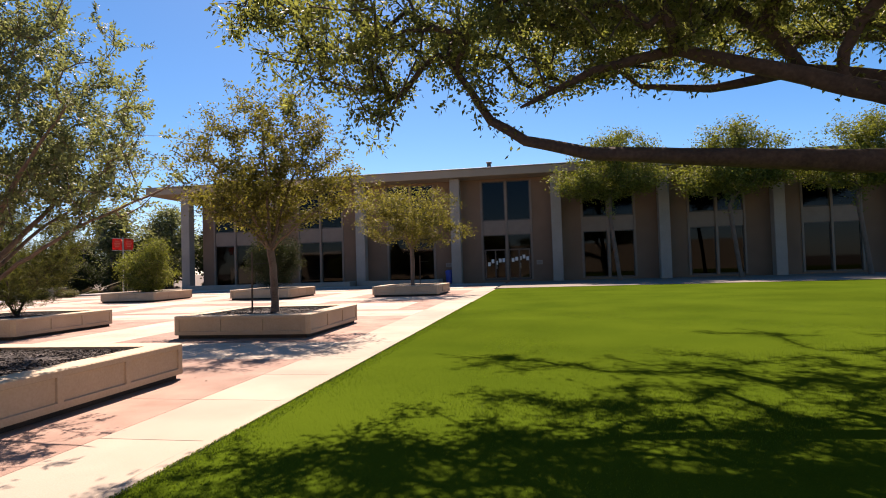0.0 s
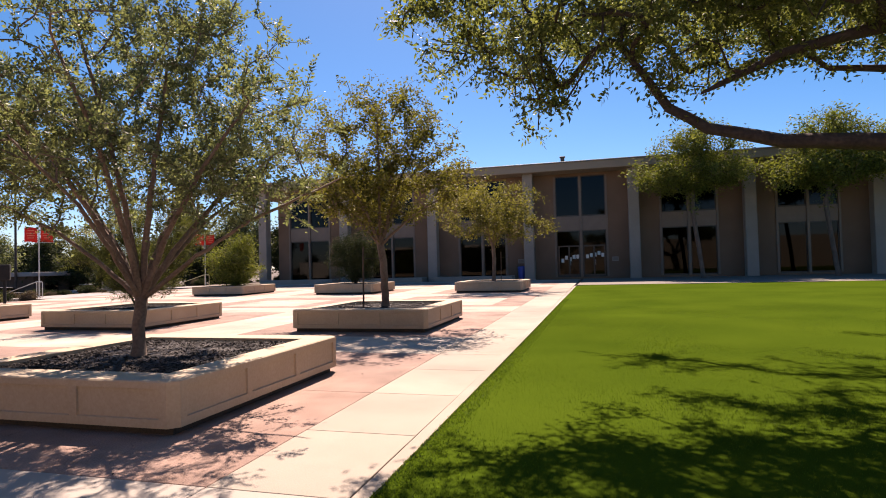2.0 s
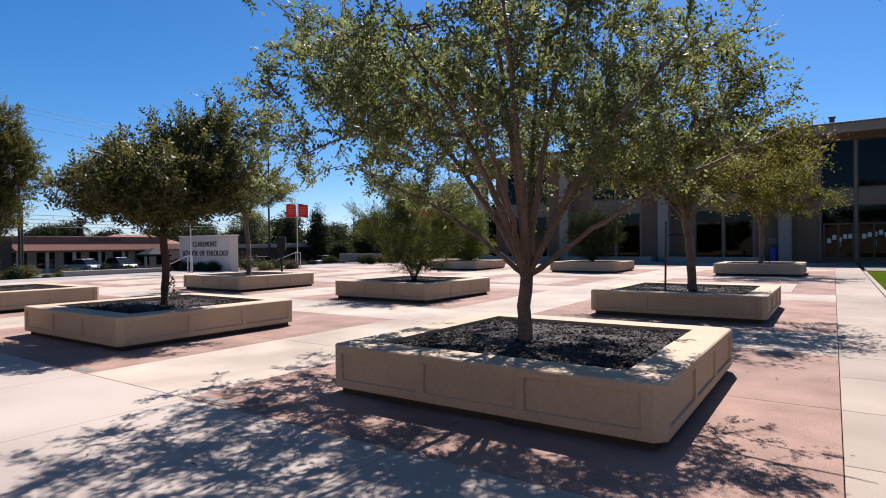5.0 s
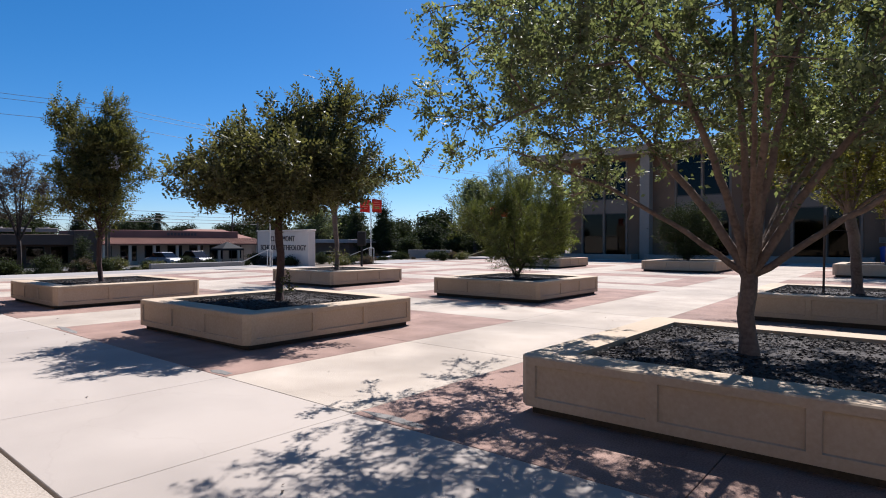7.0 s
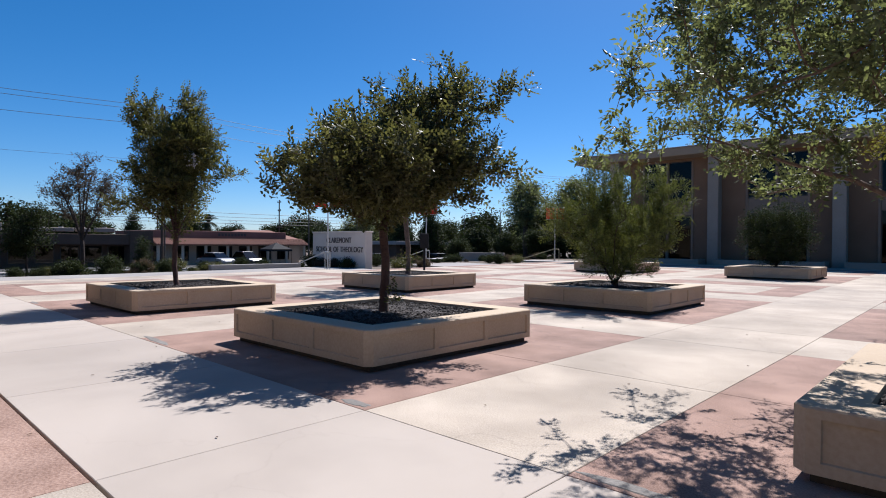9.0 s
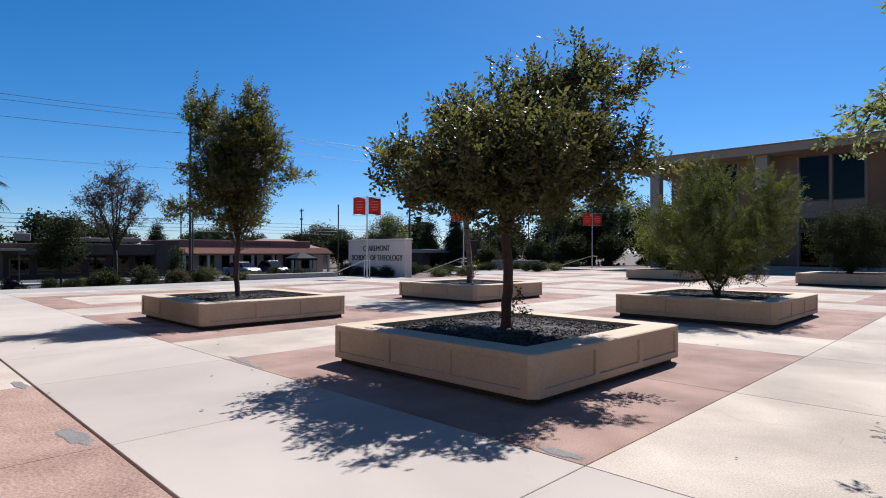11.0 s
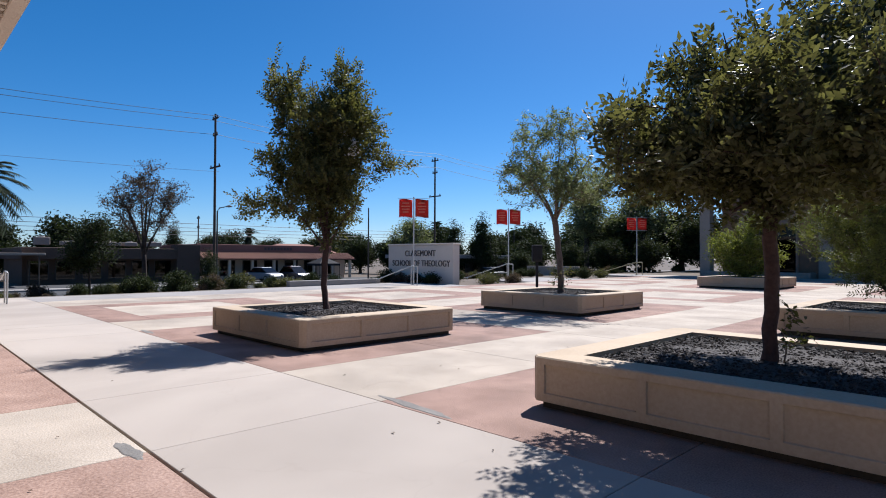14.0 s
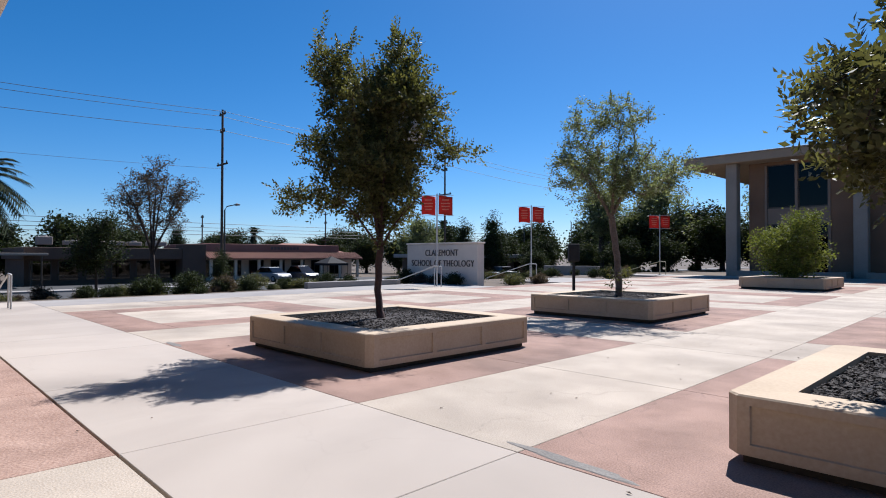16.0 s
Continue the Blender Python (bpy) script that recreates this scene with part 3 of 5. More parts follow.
def planter():
    e = empty("planter", label="square beige cast concrete planter filled with dark bark chips", category="planter", group="planters on the plaza")
    # recessed base; its near-black colour paints in the shadow gap below the sides
    part("plinth", box(-SIZE / 2 + 0.09, SIZE / 2 - 0.09, -SIZE / 2 + 0.09, SIZE / 2 - 0.09, -0.02, 0.085), "plinth_shade", e)
    side = planter_side()
    for k in range(4):
        s = part("side", side, "planter", e)
        s.matrix_local = pose(0, 0, 0, 0, 0, 90 * k)
    hi = SIZE / 2 - RIM
    bed = bmesh.new()
    bmesh.ops.create_grid(bed, x_segments=24, y_segments=24, size=hi)
    for v in bed.verts:
        v.co.z = 0.43 + 0.014 * noise.noise((v.co.x * 3, v.co.y * 3, 1)) + 0.03 * (1 - (v.co.x ** 2 + v.co.y ** 2) / (2 * hi * hi)) - 0.01
    part("mulch", bed, "mulch", e, "dark bark mulch", smooth=True)
    c = part("bark_litter", chips(hi - 0.02, 14000, 3), "mulch", e, "loose dark bark chips")
    c.location.z = 0.435
    tagged(c, kind="stuff")
    return e


PX, PY = (-7.03, -14.35, -21.65), (5.79, 13.19, 27.88)
first = planter()
first.matrix_world = pose(PX[0], PY[0], gz(PY[0]))
for ix, px in enumerate(PX):
    for iy, py in enumerate(PY):
        if ix or iy:
            copy_thing(first, pose(px, py, gz(py)))

for wx in (-1.0, -7.75):
    pl = empty("wall_plaque", wx, WALL_Y, 1.55, label="small pale notice plaque beside the entrance", category="plaque", group="entrance plaques")
    part("plate", box(-0.22, 0.22, -0.025, -0.002, -0.16, 0.16, 0.006), "column", pl)
    for zz in (0.07, 0.0, -0.07):
        part("text_bar", box(-0.16, 0.16, -0.029, -0.025, zz - 0.012, zz + 0.012), "letter", pl)


# ---- trees ----
def spread(blobs, count, rng, shell=0.45):
    """Points inside a set of ellipsoids (x, y, z, rx, ry, rz), drawn towards their skins."""
    b = np.array(blobs, float)
    vol = b[:, 3] * b[:, 4] * b[:, 5]
    which = rng.choice(len(b), count, p=vol / vol.sum())
    d = rng.normal(size=(count, 3))
    d /= np.linalg.norm(d, axis=1)[:, None]
    r = rng.random(count) ** shell
    return b[which, :3] + d * r[:, None] * b[which, 3:]


def leaf_mesh(name, centres, per, sigma, length, width, mat, rng, droop=0.3, upright=0.0, sprays=None):
    """Many single leaves, each a folded blade, strewn round the centres or paired along shoots (roots, ways, shoot length, leaves each)."""
    n = len(centres) * per
    p = np.repeat(centres, per, axis=0) + rng.normal(0, 1, (n, 3)) * np.array([sigma, sigma, sigma * 0.8])
    way = rng.normal(0, 1, (n, 3))
    way[:, 2] = way[:, 2] * 0.6 - droop + upright
    way /= np.linalg.norm(way, axis=1)[:, None]
    side = np.cross(way, rng.normal(0, 1, (n, 3)))
    side /= np.linalg.norm(side, axis=1)[:, None]
    if sprays:
        root, ax, reach_, k = sprays
        m = len(root)
        out = np.cross(ax, rng.normal(0, 1, (m, 3)))
        out /= np.linalg.norm(out, axis=1)[:, None]
        u = (np.arange(k) + 0.5) / k
        sign = np.where(np.arange(k) % 2 == 0, 1.0, -1.0)
        size = reach_ * rng.uniform(0.6, 1.2, m)[:, None, None]
        sp = root[:, None, :] + ax[:, None, :] * u[None, :, None] * size
        sw = out[:, None, :] * sign[None, :, None] + ax[:, None, :] * (0.35 + 0.9 * u[None, :, None] ** 2) + rng.normal(0, 0.16, (m, k, 3))
        sw /= np.linalg.norm(sw, axis=2)[:, :, None]
        ss = np.repeat(np.cross(ax, out)[:, None, :], k, 1)
        ss = np.cross(np.cross(sw, ss), sw) * 0.6 + np.cross(sw, ss)
        ss /= np.linalg.norm(ss, axis=2)[:, :, None]
        p, way, side = np.concatenate([p, sp.reshape(-1, 3)]), np.concatenate([way, sw.reshape(-1, 3)]), np.concatenate([side, ss.reshape(-1, 3)])
        n = len(p)
    nrm = np.cross(way, side)
    ln = length * rng.uniform(0.6, 1.3, n)[:, None]
    wd = width * rng.uniform(0.7, 1.2, n)[:, None]
    v = np.empty((n, 4, 3))
    v[:, 0] = p
    v[:, 1] = p + way * ln * 0.45 + side * wd * 0.5 + nrm * wd * 0.18
    v[:, 2] = p + way * ln
    v[:, 3] = p + way * ln * 0.45 - side * wd * 0.5 + nrm * wd * 0.18
    f = np.arange(n * 4).reshape(-1, 4)[:, [0, 1, 2, 0, 2, 3]].reshape(-1, 3)
    me = bpy.data.meshes.new(name)
    me.vertices.add(n * 4)
    me.vertices.foreach_set("co", v.reshape(-1))
    me.loops.add(len(f) * 3)
    me.loops.foreach_set("vertex_index", f.reshape(-1).astype(np.int32))
    me.polygons.add(len(f))
    me.polygons.foreach_set("loop_start", np.arange(0, len(f) * 3, 3, dtype=np.int32))
    me.update(calc_edges=True)
    me.materials.append(M[mat])
    return me


def tree(name, at, trunk, blobs, tips, leaves, leaf, bark, girth, label, seed=1, limbs=(), length=0.07, width=0.035, sigma=0.13, reach=0.3, step=0.16, bend=0.35, droop=0.3, twig=0.006, lift=0.15, upright=0.0, power=0.52, category="tree", kind="", group="", gaps=0.0, limb_r=(), along=6, spray=None):
    """A tapered trunk whose limbs part and part again towards tips inside the crown, with leaves round the tips."""
    rng = np.random.default_rng(seed)
    pos, par, way = [], [], []

    least = {}

    def run(points, start, r=None):
        prev, first_ = start, len(pos)
        for a, b in zip(points, points[1:]):
            a, b = np.array(a, float), np.array(b, float)
            k = max(1, int(np.linalg.norm(b - a) / step))
            for i in range(1, k + 1):
                pos.append(a + (b - a) * i / k + rng.normal(0, 0.006, 3))
                par.append(prev)
                way.append((b - a) / max(1e-6, np.linalg.norm(b - a)))
                prev = len(pos) - 1
        if r:
            for i in range(first_, len(pos)):
                least[i] = r[0] + (r[1] - r[0]) * (i - first_) / max(1, len(pos) - 1 - first_)
        return prev

    pos.append(np.array(trunk[0], float))
    par.append(-1)
    way.append(np.array((0, 0, 1.0)))
    last = run(trunk, 0)
    open_from = max(1, len(pos) - 2)
    lens = [0.0] * len(pos)
    for li, limb in enumerate(limbs):
        q = np.array(limb[0], float)
        near = int(np.argmin([np.linalg.norm(p - q) for p in pos]))
        run(limb, near, limb_r[li] if li < len(limb_r) else None)
    for i in range(len(lens), len(pos)):
        lens.append(lens[par[i]] + np.linalg.norm(pos[i] - pos[par[i]]) if i >= open_from else 0)
    goal = spread(blobs, tips, rng)
    if gaps:
        keep = np.array([noise.noise(tuple(g * 0.9 + seed)) > -0.3 * (1 - gaps) - 0.1 + gaps * 0.3 for g in goal])
        goal = goal[keep]
    hub = pos[last]
    goal = goal[np.argsort(np.linalg.norm(goal - hub, axis=1))]
    ends = []
    arr = np.zeros((len(pos) + 60 * len(goal), 3))
    ln = np.zeros(len(arr))
    arr[:len(pos)] = pos
    ln[:len(pos)] = lens
    for g in goal:
        m = len(pos)
        d = np.linalg.norm(arr[open_from:m] - g, axis=1)
        i = int(np.argmin(d + reach * ln[open_from:m])) + open_from
        dist = np.linalg.norm(g - arr[i])
        k = int(min(50, max(2, dist / step)))
        ctrl = arr[i] + way[i] * dist * bend + np.array((0, 0, dist * lift))
        prev = i
        for j in range(1, k + 1):
            u = j / k
            p = (1 - u) ** 2 * arr[i] + 2 * u * (1 - u) * ctrl + u * u * g + rng.normal(0, 0.012, 3) * (j < k)
            w = p - pos[prev]
            pos.append(p)
            par.append(prev)
            way.append(w / max(1e-6, np.linalg.norm(w)))
            q = len(pos) - 1
            arr[q] = p
            ln[q] = ln[prev] + np.linalg.norm(w)
            prev = q
        ends.append(prev)
    n = len(pos)
    load = np.zeros(n)
    for e in ends:
        load[e] += 1
    kids = [[] for _ in range(n)]
    for i in range(n - 1, 0, -1):
        load[i] = max(load[i], 0.6)
        load[par[i]] += load[i]
        kids[par[i]].append(i)
    rad = twig * load ** power
    rad *= np.where(rad > twig * 2.5, girth / (twig * load[0] ** power), 1.0) if girth else 1.0
    rad = np.maximum(rad, twig * 0.8)
    for i, r in least.items():
        rad[i] = max(rad[i] * 0.3, r)
    for i in range(1, n):
        rad[i] = min(rad[i], rad[par[i]])
    verts, faces = [], []
    done = set()
    order = sorted(range(n), key=lambda i: -load[i])
    base_flare = {0: 1.35}
    for i in order:
        if i in done:
            continue
        chain = [i]
        done.add(i)
        while True:
            nxt = [c for c in kids[chain[-1]] if c not in done]
            if not nxt:
                break
            c = max(nxt, key=lambda k: load[k])
            chain.append(c)
            done.add(c)
        if par[i] >= 0:
            chain = [par[i]] + chain
        if len(chain) < 2:
            continue
        sides = 10 if rad[chain[1]] > 0.05 else 6 if rad[chain[1]] > 0.02 else 4
        side = None
        base = len(verts)
        for c, node in enumerate(chain):
            w = Vector(pos[chain[min(c + 1, len(chain) - 1)]] - pos[chain[max(c - 1, 0)]]).normalized()
            if side is None:
                side = w.cross(Vector((0.3, 1, 0.2))).normalized()
            side = (side - w * side.dot(w)).normalized()
            up = w.cross(side)
            r = rad[chain[1]] if c == 0 and par[i] >= 0 else rad[node] * base_flare.get(node, 1)
            if c == len(chain) - 1:
                r *= 0.5
            for k in range(sides):
                a = 2 * math.pi * k / sides
                rr = r * (1 + (0.12 * math.sin(3 * a + node * 0.3) if r > 0.05 else 0))
                verts.append(Vector(pos[node]) + side * rr * math.cos(a) + up * rr * math.sin(a))
        for c in range(len(chain) - 1):
            for k in range(sides):
                faces.append((base + c * sides + k, base + c * sides + (k + 1) % sides, base + (c + 1) * sides + (k + 1) % sides, base + (c + 1) * sides + k))
    e = empty(name, *at, label=label, category=category, group=group, kind=kind)
    raw("trunk", verts, faces, bark, e, smooth=True)
    cl = []
    for t in ends:
        q = t
        for k in range(along):
            cl.append(pos[q])
            if par[q] <= open_from:
                break
            q = par[q]
    shoots = None
    if spray:
        count_, reach_, k_, rise_ = spray
        nodes = [q for t in ends for q in (t, par[t])]
        nodes = [q for q in nodes for _ in range(count_)]
        ax = np.array([way[q] for q in nodes]) + rng.normal(0, 0.45, (len(nodes), 3)) + np.array((0, 0, rise_))
        ax /= np.linalg.norm(ax, axis=1)[:, None]
        shoots = (np.array([pos[q] for q in nodes]), ax, reach_, k_)
    part("crown", leaf_mesh("crown", np.array(cl), leaves, sigma, length, width, leaf, rng, droop, upright, shoots), leaf, e)
    return e


def fan(base, count, rise, out, seed, tilt=(0.0, 0.0)):
    """Limbs that rise and part from a fork."""
    rng = random.Random(seed)
    made = []
    b = Vector(base)
    for k in range(count):
        a = 2 * math.pi * (k + rng.uniform(-0.25, 0.25)) / count
        o, h = out * rng.uniform(0.75, 1.15), rise * rng.uniform(0.8, 1.15)
        d = Vector((math.cos(a), math.sin(a), 0))
        made.append([tuple(b), tuple(b + d * o * 0.22 + Vector((0, 0, h * 0.3))), tuple(b + d * o * 0.55 + Vector((tilt[0] * 0.5, tilt[1] * 0.5, h * 0.66))), tuple(b + d * o + Vector((tilt[0], tilt[1], h)))])
    return made


def at(ix, iy, dz=0.4):
    return PX[ix], PY[iy], gz(PY[iy]) + dz


# plaza trees; heights are above the planter's bed
tree("tree", (PX[0] - 0.2, PY[0] - 0.09, 0.4), [(0.05, -0.05, 0), (0.0, 0.0, 0.4), (0.03, 0.02, 0.72)],
     [(-0.6, -0.1, 3.1, 2.6, 2.7, 1.25), (-1.4, -0.4, 2.5, 1.8, 1.6, 0.8), (0.6, 0.2, 3.6, 1.75, 1.9, 1.1), (-2.0, -0.5, 3.2, 1.1, 1.0, 0.8), (-2.6, 0.2, 2.9, 1.0, 1.2, 0.7), (1.0, 0.3, 2.5, 1.55, 1.6, 0.8), (0, 0, 4.3, 1.5, 1.5, 0.5), (-0.2, 1.6, 2.6, 1.7, 1.4, 0.8), (-0.4, -1.7, 2.5, 1.8, 1.2, 0.7), (-2.8, 1.5, 2.5, 1.1, 1.2, 0.6), (-1.9, 0.3, 1.95, 1.8, 1.9, 0.45), (0.9, 0.5, 1.95, 1.2, 1.5, 0.45)],
     1150, 4, "leaf_light", "bark_grey", 0.07, "spreading grey-barked tree with thin grey-green leaves", 11,
     limbs=fan((0.03, 0.02, 0.72), 6, 2.3, 1.75, 3) + fan((0.03, 0.02, 0.76), 3, 2.8, 0.75, 4) + fan((0.03, 0.02, 0.7), 4, 1.45, 2.3, 6), limb_r=[(0.042, 0.013)] * 6 + [(0.04, 0.014)] * 3 + [(0.032, 0.011)] * 4,
     length=0.06, width=0.03, sigma=0.07, group="plaza trees", gaps=0.28, reach=0.1, twig=0.0055, spray=(3, 0.2, 9, 0.1))
tree("tree", at(0, 1), [(0.1, -0.1, 0), (0.05, -0.05, 0.9), (-0.05, 0.0, 1.5)],
     [(-0.1, 0, 3.7, 2.3, 2.3, 1.7), (0.9, 0, 3.0, 1.8, 1.9, 0.9), (-1.1, 0.1, 2.9, 1.6, 1.7, 0.9), (0.1, 0, 5.0, 1.3, 1.3, 0.8)],
     560, 10, "leaf_olive", "bark_grey", 0.09, "multi-limbed tree with olive-green leaves in a planter", 12,
     limbs=fan((-0.05, 0, 1.5), 6, 2.4, 1.3, 7) + fan((-0.05, 0, 1.5), 4, 1.3, 1.6, 8), limb_r=[(0.045, 0.014)] * 6 + [(0.035, 0.012)] * 4,
     length=0.085, width=0.044, sigma=0.1, group="plaza trees", gaps=0.12, reach=0.1, twig=0.005)
tree("tree", at(0, 2), [(0, 0, 0), (0.05, 0, 1.0), (0, 0, 1.8)],
     [(0, 0, 3.6, 3.1, 2.8, 1.5), (0.8, 0, 2.8, 2.4, 2.0, 0.9), (-0.9, 0, 4.3, 1.8, 1.8, 1.2)],
     380, 10, "leaf_olive", "bark_grey", 0.09, "rounded tree with olive leaves and a few white blossoms", 13, limbs=fan((0, 0, 1.8), 6, 2.0, 1.6, 9), limb_r=[(0.05, 0.015)] * 6, reach=0.1,
     length=0.11, width=0.058, sigma=0.14, group="plaza trees", gaps=0.1)
tree("tree", at(1, 0), [(0.0, 0, 0), (0.012, 0.01, 0.5), (0.0, 0.0, 1.35)],
     [(0, 0, 2.1, 1.5, 1.5, 0.72), (-0.72, -0.72, 2.0, 0.75, 0.75, 0.45), (0.7, 0.7, 2.3, 0.85, 0.85, 0.72), (0.35, 0.35, 2.9, 0.9, 0.9, 0.55), (0.6, 0.6, 3.4, 0.42, 0.42, 0.38), (0.98, 0.98, 3.25, 0.45, 0.45, 0.25), (1.38, 1.38, 3.42, 0.28, 0.28, 0.1), (1.25, 1.25, 2.25, 0.35, 0.35, 0.22), (-0.38, -0.38, 2.72, 0.45, 0.45, 0.35), (-0.6, 0.6, 2.2, 0.9, 0.9, 0.6), (0.6, -0.6, 2.2, 0.9, 0.9, 0.6), (-1.05, -1.05, 2.25, 0.3, 0.3, 0.25)],
     600, 10, "leaf_dark", "bark_red", 0.064, "round-crowned dark green tree on a slim twisted stem", 14, limbs=fan((0, 0, 1.35), 6, 1.5, 0.9, 10), limb_r=[(0.026, 0.008)] * 6, reach=0.1, twig=0.004,
     length=0.082, width=0.04, sigma=0.085, group="plaza trees", spray=(2, 0.32, 11, 0.5))
tree("tree", (PX[2] - 0.1, PY[0] - 0.1, 0.4), [(0.02, 0.02, 0), (-0.03, -0.03, 0.5), (-0.02, -0.02, 0.9), (0.0, 0.0, 1.15)],
     [(-0.05, -0.05, 2.4, 0.85, 0.85, 0.9), (0.24, 0.24, 4.15, 0.36, 0.36, 0.85), (-0.52, -0.52, 3.95, 0.4, 0.4, 0.75), (-0.88, -0.88, 1.95, 0.42, 0.42, 0.3), (0.78, 0.78, 2.75, 0.45, 0.45, 0.35), (0, 0, 3.3, 0.85, 0.85, 0.75), (0.35, 0.35, 3.3, 0.6, 0.6, 0.6), (-0.6, -0.5, 2.7, 0.45, 0.45, 0.45)],
     520, 9, "leaf_upright", "bark_red", 0.056, "upright young tree with mid-green leaves and a white blossom", 15, limbs=fan((0, 0, 1.15), 4, 2.2, 0.55, 31) + fan((0, 0, 1.15), 2, 3.0, 0.3, 32) + fan((0, 0, 1.1), 3, 0.8, 0.9, 33), limb_r=[(0.03, 0.009)] * 4 + [(0.032, 0.01)] * 2 + [(0.02, 0.008)] * 3, reach=0.1, twig=0.004,
     length=0.068, width=0.036, sigma=0.085, group="plaza trees", spray=(2, 0.3, 11, 0.35))
tree("tree", at(2, 1), [(0.05, -0.1, 0), (-0.05, -0.02, 0.9), (-0.25, 0.05, 2.0)],
     [(-0.35, -0.15, 3.2, 1.75, 1.7, 0.9), (-0.25, -0.15, 4.25, 1.15, 1.1, 0.85), (0.9, 0.2, 3.0, 1.3, 1.2, 0.6), (-1.1, 0, 3.2, 0.8, 0.8, 0.5)],
     420, 8, "leaf_light", "bark_grey", 0.08, "leaning tree with a thin open crown of grey-green leaves", 16, limbs=fan((-0.25, 0.05, 2.0), 6, 1.7, 1.2, 12), limb_r=[(0.04, 0.012)] * 6, reach=0.1, twig=0.005,
     length=0.07, width=0.035, sigma=0.09, group="plaza trees", gaps=0.15, spray=(1, 0.25, 9, 0.2))
STEMS = [[(0, 0, 0.05), (0.25 * math.cos(a), 0.25 * math.sin(a), 0.5), (0.75 * math.cos(a + 0.2), 0.75 * math.sin(a + 0.2), 1.3)] for a in (0.3, 1.5, 2.6, 3.7, 5.0)]
tree("bush", at(1, 1), [(0, 0, 0), (0, 0, 0.12)],
     [(0, 0, 1.35, 1.6, 1.5, 0.85), (0.2, 0.2, 2.1, 1.3, 1.3, 0.8), (0.95, 0.95, 1.9, 0.6, 0.6, 0.7), (-0.95, -0.95, 1.7, 0.6, 0.6, 0.65), (-0.2, -0.2, 2.75, 0.6, 0.6, 0.35), (0.6, 0.6, 2.75, 0.4, 0.4, 0.3), (0, 0, 0.6, 1.0, 1.0, 0.45)],
     560, 7, "leaf_bush", "bark_dark", 0.05, "large vase-shaped bush with fine feathery green leaves", 17, limbs=STEMS,
     length=0.085, width=0.018, sigma=0.06, upright=0.7, droop=0.0, lift=-0.05, gaps=0.25, spray=(2, 0.34, 14, 0.7), category="bush", group="plaza bushes")
tree("bush", at(1, 2), [(0, 0, 0), (0, 0, 0.1)],
     [(0, 0, 1.2, 1.5, 1.45, 1.0), (0.3, 0, 2.1, 1.2, 1.1, 0.85), (-0.6, 0, 1.8, 0.9, 0.9, 0.8)],
     520, 12, "leaf_far", "bark_dark", 0.05, "dense rounded dark green bush in a planter", 18, limbs=STEMS,
     length=0.09, width=0.03, sigma=0.13, upright=0.4, droop=0.0, category="bush", group="plaza bushes")
tree("bush", at(2, 2), [(0, 0, 0), (0, 0, 0.1)],
     [(0, 0, 1.3, 1.6, 1.5, 1.1), (0.4, 0, 2.3, 0.9, 0.9, 0.8), (-0.8, 0, 1.7, 0.9, 0.9, 0.7), (0, 0, 0.5, 1.2, 1.2, 0.4)],
     420, 8, "leaf_yellow", "bark_grey", 0.04, "loose yellow-green bush in a planter", 19, limbs=STEMS,
     length=0.12, width=0.05, sigma=0.15, upright=0.3, droop=0.0, category="bush", group="plaza bushes")

